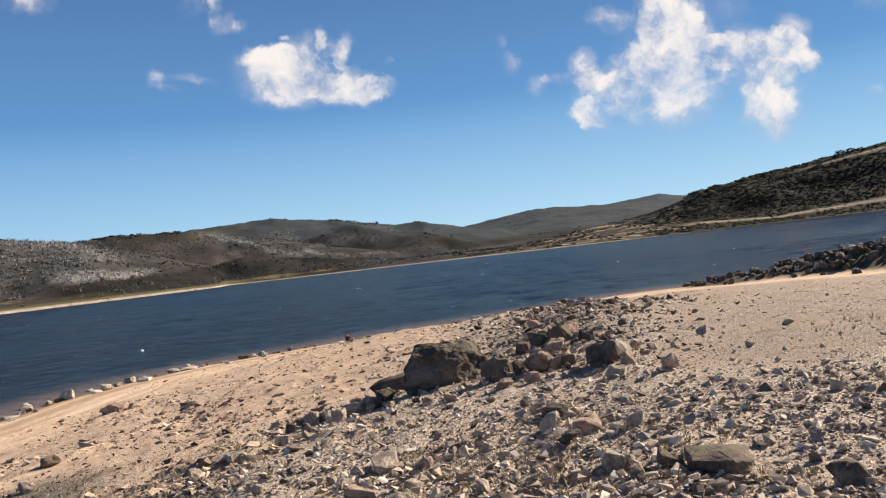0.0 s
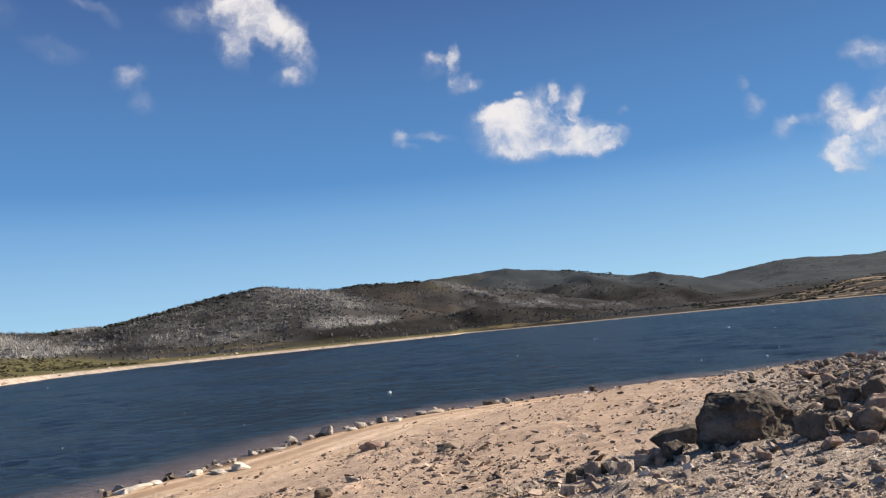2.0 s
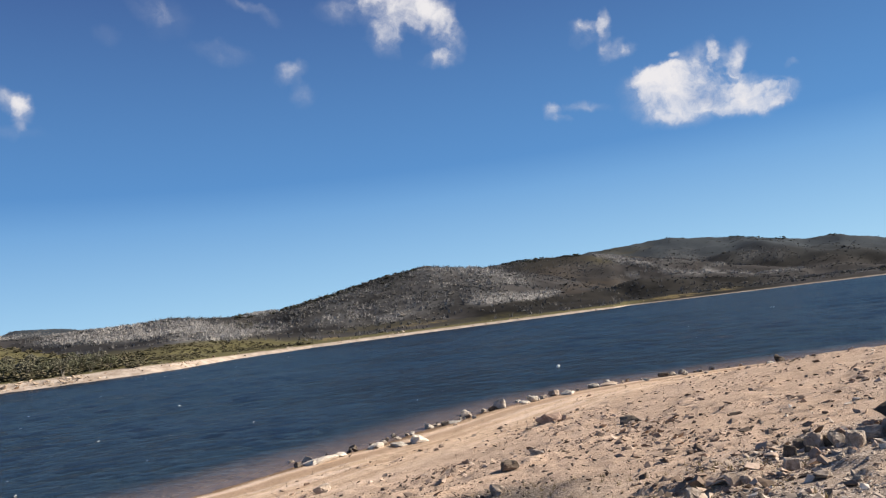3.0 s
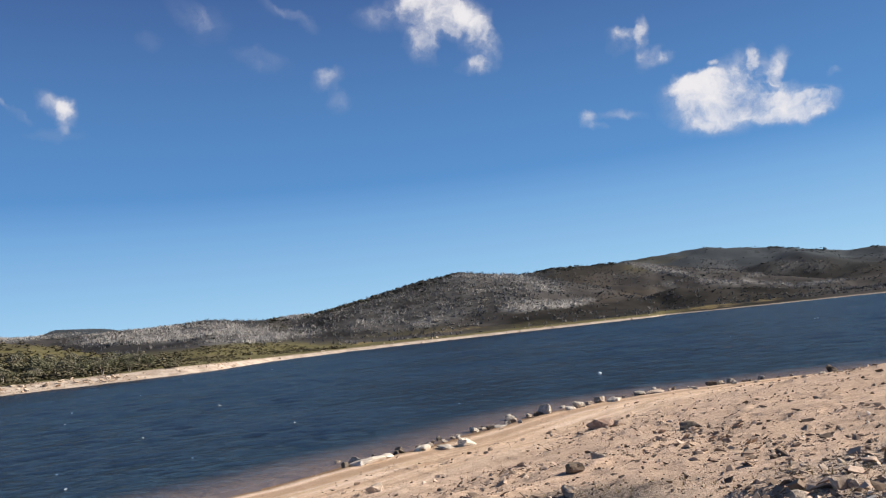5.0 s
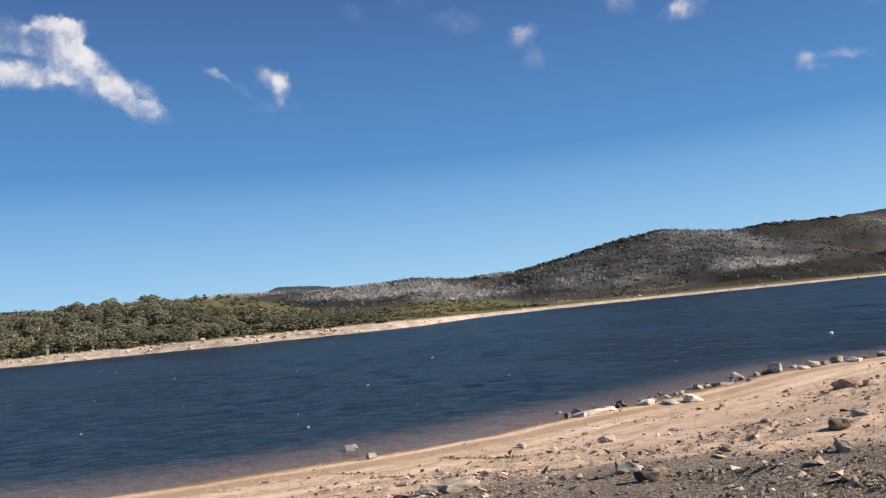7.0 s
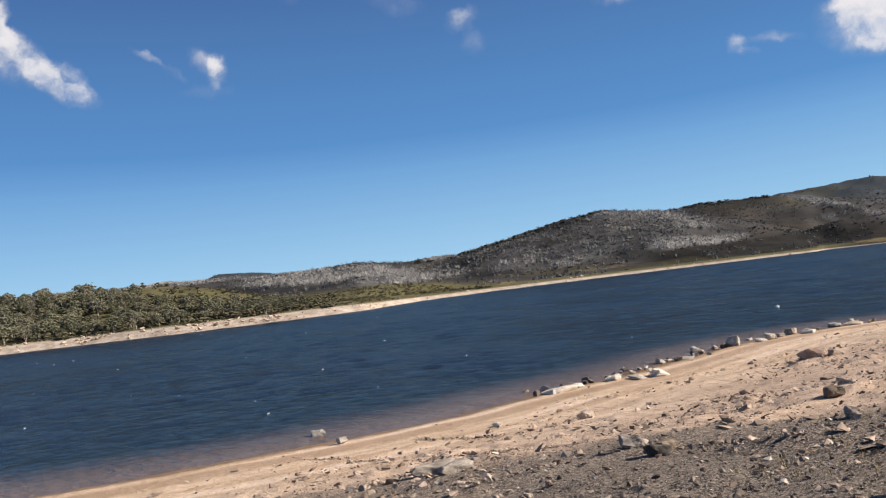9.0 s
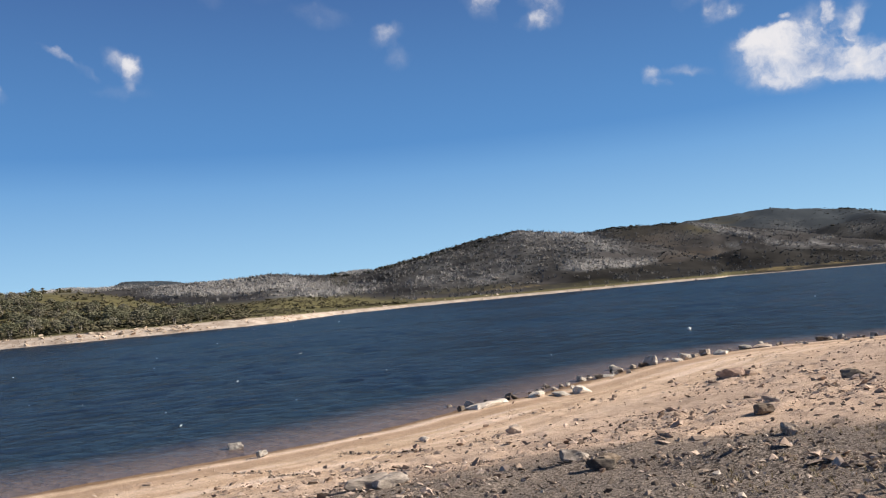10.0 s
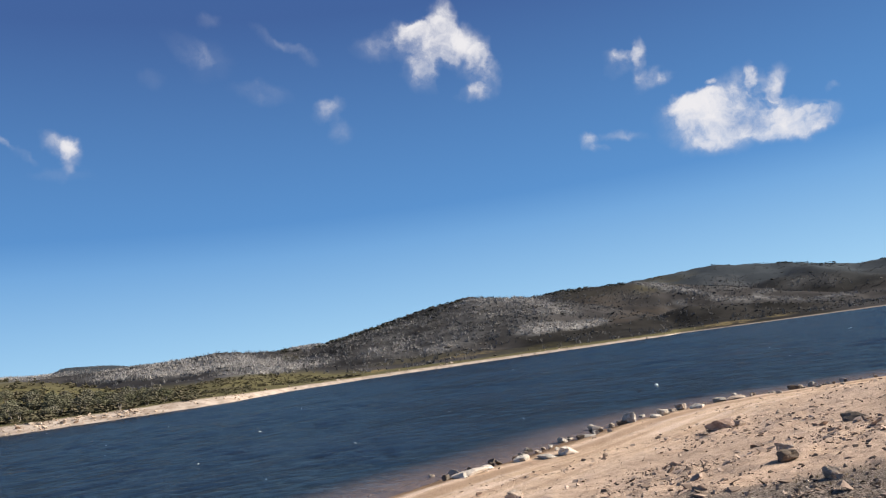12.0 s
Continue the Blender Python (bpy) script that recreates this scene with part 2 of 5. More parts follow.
HILLS["far_ridge"] = (2300, 900, 0, [(-4, 0.8), (3, 1.2), (5.9, 1.62), (8.5, 1.98), (11.2, 2.3), (13, 2.22), (15.4, 2.08), (18, 2.0), (22, 1.7), (28, 1.2)])
HILLS["blue_peak"] = (3600, 2600, -2, [(10, 1.2), (15.2, 1.95), (17.6, 2.16), (19.8, 2.33), (21.4, 2.0), (26, 1.2)])
HILLS["right_hill"] = (790, 14, 1.5, [(10, 0.0), (13, 0.35), (16, 0.75), (19, 1.2), (21.2, 1.75), (22.9, 2.3), (25.5, 2.75), (28.3, 3.1), (33.8, 3.85), (45, 5.2), (70, 4.5), (110, 4)])
HILLS["low_spur"] = (640, 16, 1.0, [(-17, -0.4), (-14.5, 0.0), (-12.6, 0.55), (-11.2, 1.05), (-9.6, 1.3), (-7.5, 1.08), (-5.4, 0.82), (-3.6, 0.55), (-2, 0.28), (-0.4, 0.12), (1.5, -0.2)])


def far_height(x, y):
    az = np.degrees(np.arctan2(x, y))
    r = np.hypot(x, y)
    e = far_distance(x, y)
    shore = r - e
    z = np.where(e < 0, np.maximum(0.12 * e, -4.0), np.interp(az, (-44, -38), (2.6, 2.0)) * smooth(-3, 15, e) * smooth(-4, 4, e) + 0.02 * np.clip(e - 15, 0, 60))
    z = z + smooth(2, 40, e) * (0.5 * fbm(x, y, 14, 3, 9) + 1.2 * fbm(x, y, 60, 3, 10))
    for k, (crest, foot, cover, line) in enumerate(HILLS.values()):
        line = np.array(line, float)
        angle = np.interp(az, line[:, 0], line[:, 1], left=-2.5, right=-2.5)
        wob = crest * (1 + 0.05 * fbm(az, az * 0 + k, 9, 2, 40 + k))
        top = EYE + wob * np.tan(np.radians(angle)) - cover
        start = shore + foot if foot < 500 else np.full_like(r, float(foot))
        s = np.clip((r - start) / np.maximum(wob - start, 30), 0, 1)
        rise = 0.55 * s + 0.45 * s * s * (3 - 2 * s)
        back = np.exp(-(np.maximum(r - wob, 0) / (0.3 * crest)) ** 2)
        big = min(crest, 1100) if crest < 1500 else 320
        gully = np.abs(fbm(x + 30 * fbm(x, y, 120, 2, 99), y, 170, 3, 90 + k))
        lumps = s * (1 - s) * (big * 0.05 * fbm(x, y, 130, 4, 60 + k) - big * 0.11 * (0.35 - gully)) + s * 1.7 * fbm(x, y, 24, 3, 80 + k)
        h = top * rise * (0.35 + 0.65 * back) + lumps
        h = h + s * smooth(1000, 1500, r) * 4.0 * fbm(x, y, 26, 3, 70)
        z = np.maximum(z, np.where(r > start, h, -9))
    return z


# rise of the near bank: metres inland, metres above the water
BANK = np.array([(0, 0), (5, 0.33), (10, 0.85), (13.4, 1.38), (20, 2.25), (24.5, 2.92), (28, 3.32), (32, 3.7), (40, 4.2), (80, 5.0), (300, 9)], float)


def cove(az):
    """1 where the bank falls away to the cove."""
    return smooth(13, 23, az) * smooth(120, 75, az)


COVE = np.array([(0, 3.68), (6, 3.42), (10, 3.36), (15, 3.2), (25, 2.7), (40, 1.75), (55, 0.85), (66, 0.12), (72, -0.2), (90, -1.5), (130, -4)], float)


def near_height(x, y):
    d = near_distance(x, y) + 0.35 * fbm(x, y, 6, 3, 21)
    az, r = np.degrees(np.arctan2(x, y)), np.hypot(x, y)
    g = np.where(d < 0, np.maximum(0.09 * d, -4.0), np.interp(d, BANK[:, 0], BANK[:, 1]))
    g = g - 0.8 * np.exp(-((x - 12) / 7.0) ** 2 - ((y - 38) / 14.0) ** 2)
    w = cove(az)
    g = g * (1 - w) + np.interp(r, COVE[:, 0], COVE[:, 1]) * w
    point = np.clip(0.165 * (az - 20.3), 0, 3.0) * np.exp(-((r - 72) / 4.0) ** 2) * smooth(120, 75, az)
    g = g + point * (1 + 0.25 * fbm(x, y, 5, 3, 27))
    g = g + smooth(300, 1500, d) * 90
    lip = 0.07 * smooth(0.2, 1.0, d) - 0.06 * smooth(1.5, 3.0, d)
    rough = smooth(2, 14, d)
    clods = smooth(3, 9, d) * smooth(60, 40, r) * (0.5 + 0.5 * smooth(-0.1, 0.3, fbm(x, y, 4, 2, 29)))
    g = g + 0.15 * np.exp(-(((x + 6.6) * 0.974 + (y - 12.1) * 0.225) / 0.85) ** 2 - ((-(x + 6.6) * 0.225 + (y - 12.1) * 0.974) / 0.22) ** 2)
    # drift lines left by the falling lake
    e = d + 0.5 * fbm(x, y, 2.5, 3, 31)
    drift = (np.exp(-((e - 5.0) / 0.16) ** 2) * smooth(0.0, 0.3, fbm(x, y, 7, 2, 41)) + np.exp(-((e - 7.2) / 0.2) ** 2) * smooth(0.0, 0.3, fbm(x, y, 6, 2, 42)) + np.exp(-((e - 15.4) / 0.25) ** 2) * smooth(-0.1, 0.2, fbm(x, y, 6, 2, 43))) * smooth(-2, -5, x)
    return g + lip + rough * (0.07 * fbm(x, y, 3.0, 4, 22) + 0.10 * fbm(x, y, 11, 3, 23)) * (1 - 0.6 * w) + 0.02 * fbm(x, y, 0.8, 3, 24) \
        + clods * 0.09 * (1 - 0.5 * w) * smooth(0.05, 0.5, fbm(x, y, 0.8, 4, 28)) + 0.09 * drift


def land_height(x, y):
    x, y = np.asarray(x, float), np.asarray(y, float)
    return np.maximum(near_height(x, y), far_height(x, y))


def land(x, y):
    return float(land_height(np.array([x]), np.array([y]))[0])


def height_angle(x, y):
    """Degrees that a place on the hills stands above the level of the beach."""
    return np.degrees(np.arctan2(land_height(x, y) - EYE, np.hypot(x, y)))


def patches(az, el, rows):
    """0 to 1 inside soft patches: heading, height angle, half width, half height, slope, amount."""
    total = np.zeros_like(az)
    for a, e, wide, tall, slope, much in rows:
        u, v = (az - a) / wide, (el - e - slope * (az - a)) / tall
        total = np.maximum(total, much * np.clip(1.35 - (u * u + v * v), 0, 1))
    return total


# bleached dead timber, hill by hill
DEAD_GREY_HILL = [(-25.5, 1.9, 9.0, 1.7, 0.05, 0.42), (-24.2, 3.5, 1.8, 0.4, 0, 0.62), (-20.0, 2.75, 3.4, 0.5, -0.30, 0.72), (-19.9, 1.15, 2.2, 0.42, 0, 1.25), (-17.2, 1.0, 2.0, 0.30, 0, 1.15), (-27.0, 0.75, 1.8, 0.36, 0.05, 0.8), (-30.5, 1.2, 2.2, 0.5, 0, 0.5)]
DEAD_MIDDLE = [(-10.2, 2.5, 2.6, 0.26, -0.33, 1.0), (-14.0, 2.4, 2.6, 0.7, 0, 0.32), (-10.3, 1.5, 0.8, 0.16, 0, 0.8), (-6.8, 2.3, 1.8, 0.8, 0, 0.36), (-1.5, 1.6, 2.4, 0.5, 0, 0.42), (-6.6, 1.26, 2.8, 0.15, -0.14, 1.7), (-3.6, 0.85, 1.3, 0.12, -0.2, 1.3), (-0.8, 0.5, 1.6, 0.10, 0, 1.2), (-4.6, 1.45, 1.0, 0.15, 0, 0.55)]
DEAD_LEFT = [(-44.0, 1.75, 5.0, 0.6, 0, 0.85), (-40.4, 1.2, 2.8, 0.6, 0, 0.9), (-48.6, 1.8, 2.4, 0.4, 0, 0.65), (-38.6, 0.8, 2.0, 0.35, 0, 0.9), (-36.4, 2.1, 1.2, 0.25, 0, 0.8), (-54.0, 2.35, 4.0, 0.25, 0, 0.75), (-36.0, 1.0, 2.0, 0.5, 0, 0.45), (-63, 2.3, 5.0, 0.3, 0, 0.6)]


def bleached(x, y, az, el):
    near = 0.35 * fbm(x, y, 45, 3, 211) + 0.3 * fbm(x, y, 14, 2, 212)
    cover = np.maximum(np.maximum(patches(az, el, DEAD_GREY_HILL), patches(az, el, DEAD_MIDDLE)), patches(az, el, DEAD_LEFT))
    foot = smooth(18, 40, far_distance(x, y)) * smooth(1900, 1500, np.hypot(x, y))
    return np.clip(cover + 0.05 + near * (0.25 + cover), 0, 1) * foot * smooth(8, 2, az)


# ---------------------------------------------------------------- end of shape

# ---------------------------------------------------------------- materials
def material(name, rough=0.9):
    m = bpy.data.materials.new(name)
    m.use_nodes = True
    n = Nodes(m.node_tree)
    b = n.add("BsdfPrincipled")
    b.inputs["Roughness"].default_value = rough
    b.inputs["Specular IOR Level"].default_value = 0.04
    n.tree.links.new(b.outputs[0], n.add("OutputMaterial").inputs[0])
    return m, n, b


def ground_material():
    m, n, b = material("ground", 0.95)
    at = n.add("NewGeometry").outputs["Position"]
    near, far = n.attr("inland"), n.attr("across")
    soft = n.noise(at, 0.35, 5, 0.6)
    mid = n.noise(at, 2.2, 6, 0.65)
    grain = n.noise(at, 28.0, 4, 0.7)
    chips = n.voronoi(n.vmath("ADD", at, n.scale(n.noise(at, 30.0, 2, 0.6, colour=True), 0.03)), 38.0, "Color")
    chip_edge = n.voronoi(at, 34.0)
    cobbles = n.voronoi(n.vmath("ADD", at, n.scale(n.noise(at, 9.0, 2, 0.5, colour=True), 0.06)), 11.0, "Color")
    # sand
    sand = n.mix(n.ramp(mid, 0.3, 0.7), (0.57, 0.41, 0.29), (0.74, 0.55, 0.41))
    sand = n.mix(n.ramp(soft, 0.48, 0.62), sand, (0.57, 0.415, 0.29))
    sand = n.mix(n.math("MULTIPLY", n.ramp(grain, 0.50, 0.66), 0.55), sand, (0.21, 0.15, 0.11))
    # old waterlines run along the beach
    place = n.add("SeparateXYZ")
    n.put(place.inputs[0], at)
    drawn = n.add("CombineXYZ")
    n.put(drawn.inputs[0], n.math("MULTIPLY", near, 1.1))
    n.put(drawn.inputs[1], n.math("MULTIPLY", place.outputs[0], 0.09))
    n.put(drawn.inputs[2], n.math("MULTIPLY", place.outputs[1], 0.09))
    line = n.noise(drawn.outputs[0], 1.0, 5, 0.6)
    low = n.ramp(n.math("ADD", near, n.math("MULTIPLY_ADD", soft, 6.0, -3.0)), 5.0, 11.0, 1.0, 0.12)
    sand = n.mix(n.ramp(low, 0.0, 1.0, 0.72, 0.0, smooth=False), sand, n.mix(n.ramp(mid, 0.35, 0.65), (0.33, 0.24, 0.19), (0.52, 0.385, 0.31)))
    sand = n.mix(n.math("MULTIPLY", n.ramp(line, 0.50, 0.62), n.math("MULTIPLY", low, 0.75)), sand, (0.76, 0.60, 0.495))
    sand = n.mix(n.math("MULTIPLY", n.ramp(line, 0.47, 0.37), n.math("MULTIPLY", low, 0.7)), sand, (0.40, 0.27, 0.185))
    # grit
    sep = n.add("SeparateColor")
    n.put(sep.inputs[0], chips)
    grey = n.mix(sep.outputs[0], (0.20, 0.158, 0.13), (0.78, 0.66, 0.57))
    lump_c = n.add("SeparateColor")
    n.put(lump_c.inputs[0], cobbles)
    grey = n.mix(n.math("MULTIPLY", n.ramp(lump_c.outputs[0], 0.45, 0.95, 0.0, 0.6), n.math("SUBTRACT", 1.0, n.attr("fine"))), grey, n.mix(lump_c.outputs[1], (0.21, 0.165, 0.135), (0.60, 0.49, 0.41)))
    grey = n.mix(n.ramp(soft, 0.45, 0.75, 0.0, 0.7), grey, (0.50, 0.37, 0.275))
    grey = n.mix(n.math("MULTIPLY", n.ramp(mid, 0.5, 0.75), 0.5), grey, (0.47, 0.34, 0.25))
    grey = n.mix(n.math("MULTIPLY", n.ramp(chip_edge, 0.4, 0.8), 0.3), grey, (0.10, 0.08, 0.065))
    grey = n.mix(n.math("MULTIPLY", n.attr("dark_grit"), 0.92), grey, n.mix(n.math("POWER", sep.outputs[1], 1.5), (0.06, 0.050, 0.043), (0.36, 0.30, 0.26)))
    grey = n.mix(n.math("MULTIPLY", n.attr("fine"), 0.85), grey, n.mix(n.ramp(soft, 0.4, 0.65, 0.0, 0.6), n.mix(sep.outputs[2], (0.16, 0.13, 0.112), (0.44, 0.365, 0.315)), (0.34, 0.265, 0.215)))
    sand = n.mix(n.ramp(sep.outputs[1], 0.70, 0.90, 0.0, 0.42), sand, (0.80, 0.64, 0.50))
    sand = n.mix(n.ramp(sep.outputs[2], 0.74, 0.92, 0.0, 0.55), sand, (0.22, 0.162, 0.12))
    edge = n.math("ADD", n.attr("stony"), n.math("MULTIPLY_ADD", n.noise(at, 0.3, 6, 0.65), 1.6, -0.8))
    stony = n.ramp(edge, 0.1, 0.9)
    bank = n.mix(stony, sand, grey)
    wet = n.ramp(n.math("ADD", near, n.math("MULTIPLY_ADD", mid, 1.2, -0.6)), 0.7, 1.7, 1.0, 0.0)
    bank = n.mix(n.math("MULTIPLY", wet, 0.9), bank, (0.20, 0.125, 0.075))
    channel = n.math("MULTIPLY", n.ramp(near, 1.6, 2.2), n.ramp(n.math("ADD", near, n.math("MULTIPLY", mid, 1.5)), 3.2, 4.4, 1.0, 0.0))
    bank = n.mix(n.math("MULTIPLY", channel, 0.65), bank, (0.30, 0.20, 0.135))
    # the rocky point
    bank = n.mix(n.attr("point"), bank, n.mix(n.ramp(mid, 0.35, 0.65), (0.06, 0.052, 0.045), (0.13, 0.11, 0.095)))
    # far side
    broad = n.noise(at, 0.02, 6, 0.62)
    tuft = n.noise(at, 0.22, 5, 0.7)
    pale = n.mix(n.ramp(tuft, 0.35, 0.65), (0.31, 0.25, 0.205), (0.53, 0.45, 0.39))
    pale = n.mix(n.math("MULTIPLY", n.ramp(n.noise(at, 0.9, 3, 0.7), 0.55, 0.68), 0.5), pale, (0.24, 0.18, 0.14))
    turf = n.mix(n.ramp(tuft, 0.35, 0.7), (0.082, 0.075, 0.038), (0.145, 0.130, 0.066))
    heath = n.mix(n.ramp(broad, 0.38, 0.62), (0.029, 0.028, 0.029), (0.056, 0.0525, 0.053))
    heath = n.mix(n.math("MULTIPLY", n.attr("russet"), n.ramp(n.noise(at, 0.05, 5, 0.65), 0.35, 0.55)), heath, (0.055, 0.046, 0.039))
    heath = n.mix(n.math("MULTIPLY", n.attr("olive"), n.ramp(broad, 0.3, 0.5, 0.5, 1.0)), heath, (0.064, 0.058, 0.038))
    heath = n.mix(n.math("MULTIPLY", n.ramp(tuft, 0.5, 0.72), 0.6), heath, (0.040, 0.037, 0.033))
    # dark scrub cover; on the right-hand hill the slope's shade is painted in too
    heath = n.mix(n.attr("cover_and_shade"), heath, n.mix(n.ramp(n.math("ADD", broad, n.math("MULTIPLY_ADD", tuft, 0.4, -0.2)), 0.36, 0.64), (0.014, 0.0135, 0.013), (0.031, 0.029, 0.027)))
    timber = n.math("MULTIPLY", n.ramp(n.attr("bleached"), 0.12, 0.75), n.ramp(n.noise(at, 0.35, 4, 0.7), 0.28, 0.62))
    heath = n.mix(n.math("MULTIPLY", timber, 0.8), heath, n.mix(n.ramp(n.attr("bleached"), 0.7, 1.0), (0.140, 0.140, 0.143), (0.30, 0.292, 0.29)))
    inland = n.math("ADD", far, n.math("MULTIPLY_ADD", tuft, 10.0, -5.0))
    land_c = n.mix(n.ramp(n.math("ADD", far, n.math("MULTIPLY_ADD", broad, 90.0, -45.0)), n.attr("turf"), n.math("ADD", n.attr("turf"), 45.0)), turf, heath)
    land_c = n.mix(n.math("MULTIPLY", n.attr("yellow"), n.ramp(tuft, 0.4, 0.6)), land_c, (0.21, 0.165, 0.08))
    land_c = n.mix(n.ramp(n.math("SUBTRACT", inland, n.attr("band")), -2.0, 2.0), pale, land_c)
    # distance haze painted into the colour: far ridges turn blue-grey
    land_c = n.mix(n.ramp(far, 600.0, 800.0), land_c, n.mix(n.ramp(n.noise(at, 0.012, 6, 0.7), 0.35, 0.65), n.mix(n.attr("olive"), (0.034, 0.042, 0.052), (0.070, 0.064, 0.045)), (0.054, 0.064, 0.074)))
    land_c = n.mix(n.math("MULTIPLY", timber, n.ramp(far, 600.0, 800.0, 0.0, 0.6)), land_c, (0.17, 0.165, 0.16))
    # more haze in the colour: the farthest peak is tinted bluer still
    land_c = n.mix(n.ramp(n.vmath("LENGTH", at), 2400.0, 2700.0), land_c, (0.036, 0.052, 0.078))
    land_c = n.mix(n.math("MULTIPLY", n.attr("track"), n.ramp(tuft, 0.35, 0.5)), land_c, (0.36, 0.30, 0.22))
    # dry grass in long streaks between the scrub
    streak = n.add("CombineXYZ")
    n.put(streak.inputs[0], n.math("MULTIPLY", far, 0.16))
    n.put(streak.inputs[1], n.math("MULTIPLY", place.outputs[0], 0.028))
    ochre = n.math("MULTIPLY", n.attr("ochre"), n.ramp(n.noise(streak.outputs[0], 1.0, 6, 0.65), 0.50, 0.58))
    ochre = n.math("MULTIPLY", ochre, n.ramp(n.noise(at, 0.12, 5, 0.7), 0.36, 0.54))
    land_c = n.mix(ochre, land_c, n.mix(n.ramp(tuft, 0.35, 0.65), (0.25, 0.175, 0.105), (0.46, 0.35, 0.24)))
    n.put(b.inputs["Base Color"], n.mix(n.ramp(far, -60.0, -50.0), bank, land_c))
    lump = n.math("ADD", n.math("MULTIPLY", n.math("MULTIPLY", n.noise(at, 75.0, 3, 0.7), stony), 0.35), n.math("MULTIPLY", grain, 0.4))
    lump = n.math("ADD", lump, n.math("MULTIPLY", mid, 1.3))
    n.put(b.inputs["Normal"], n.bump(lump, n.ramp(far, -60.0, -50.0, 1.0, 0.1), 0.06))
    return m


def water_material():
    m, n, b = material("lake_water", 0.12)
    at = n.add("NewGeometry").outputs["Position"]
    # wind-drawn ripples: longer across the wind than along it
    turned = n.add("Mapping")
    n.put(turned.inputs["Vector"], at)
    turned.inputs["Rotation"].default_value = (0, 0, radians(-20))
    turned.inputs["Scale"].default_value = (0.5, 1.0, 1.0)
    small = n.noise(turned.outputs[0], 3.4, 5, 0.66)
    wave = n.noise(turned.outputs[0], 0.55, 5, 0.6)
    chop = n.noise(turned.outputs[0], 1.25, 4, 0.6)
    gust = n.noise(turned.outputs[0], 0.035, 4, 0.6)
    depth = n.attr("depth")
    shallow = n.ramp(n.math("ADD", depth, n.math("MULTIPLY_ADD", wave, 3.0, -1.5)), 0.0, 15.0, 1.0, 0.0)
    deep = n.mix(n.ramp(gust, 0.38, 0.62), (0.005, 0.007, 0.008), (0.007, 0.010, 0.014))
    deep = n.mix(n.ramp(n.math("MULTIPLY_ADD", chop, 0.6, n.math("MULTIPLY", wave, 0.5)), 0.55, 0.68), deep, (0.014, 0.021, 0.030))
    colour = n.mix(n.math("MULTIPLY", shallow, 0.45), deep, (0.011, 0.019, 0.018))
    edge = n.ramp(n.math("ADD", depth, n.math("MULTIPLY_ADD", small, 1.6, -0.8)), -0.6, 6.5, 1.0, 0.0)
    colour = n.mix(n.math("MULTIPLY", edge, 0.78), colour, (0.23, 0.165, 0.14))
    n.put(b.inputs["Base Color"], colour)
    b.inputs["Specular IOR Level"].default_value = 0.0
    high = n.math("ADD", n.math("MULTIPLY_ADD", chop, 1.1, n.math("MULTIPLY", wave, 1.3)), n.math("MULTIPLY", small, 0.8))
    ripples = n.bump(high, 1.0, 0.19)
    n.put(b.inputs["Normal"], ripples)
    # the sky in the ripples: a rough sea shows less of it at a low angle than a flat one
    shine = n.add("BsdfGlossy")
    shine.inputs["Color"].default_value = (0.94, 0.93, 0.90, 1.0)
    n.put(shine.inputs["Roughness"], n.ramp(gust, 0.35, 0.65, 0.11, 0.16))
    n.put(shine.inputs["Normal"], ripples)
    gleam = n.add("Fresnel")
    gleam.inputs["IOR"].default_value = 1.33
    n.put(gleam.inputs["Normal"], ripples)
    both = n.add("MixShader")
    n.put(both.inputs[0], n.math("MULTIPLY", gleam.outputs[0], 0.29))
    n.put(both.inputs[1], b.outputs[0])
    n.put(both.inputs[2], shine.outputs[0])
    n.put([k for k in n.tree.nodes if k.bl_idname == "ShaderNodeOutputMaterial"][0].inputs[0], both.outputs[0])
    return m


def rock_material(name, dark, light, tint, rough=0.9, scale=3.0):
    m, n, b = material(name, rough)
    at = n.add("TexCoord").outputs["Object"]
    pick = n.add("ObjectInfo").outputs["Random"]
    at = n.vmath("ADD", at, n.scale((17.0, 5.0, 11.0), pick))
    big, small = n.noise(at, scale, 5, 0.65), n.noise(at, scale * 9, 4, 0.7)
    c = n.mix(n.ramp(big, 0.35, 0.68), dark, light)
    c = n.mix(n.ramp(pick, 0.55, 1.0, 0.0, 0.75, smooth=False), c, tint)
    c = n.mix(n.math("MULTIPLY", n.ramp(small, 0.5, 0.75), 0.55), c, tuple(x * 0.45 for x in dark))
    n.put(b.inputs["Base Color"], c)
    n.put(b.inputs["Normal"], n.bump(n.math("ADD", big, n.math("MULTIPLY", small, 0.35)), 0.6, 0.06))
    return m


def island_material(name, colours, rough=0.95, patch=None):
    """One of several colours for each loose piece of a joined mesh."""
    m, n, b = material(name, rough)
    pick = n.add("NewGeometry").outputs["Random Per Island"]
    c = n.add("ValToRGB")
    c.color_ramp.interpolation = "LINEAR"
    while len(c.color_ramp.elements) < len(colours):
        c.color_ramp.elements.new(0.5)
    for k, (e, col) in enumerate(zip(c.color_ramp.elements, colours)):
        e.position, e.color = k / (len(colours) - 1), (*col, 1)
    n.put(c.inputs[0], pick)
    at = n.add("NewGeometry").outputs["Position"]
    v = n.noise(at, patch or 6.0, 4, 0.6)
    c = n.mix(n.math("MULTIPLY", n.ramp(v, 0.4, 0.75), 0.5), c.outputs[0], tuple(x * 0.5 for x in colours[0]))
    n.put(b.inputs["Base Color"], c)
    return m


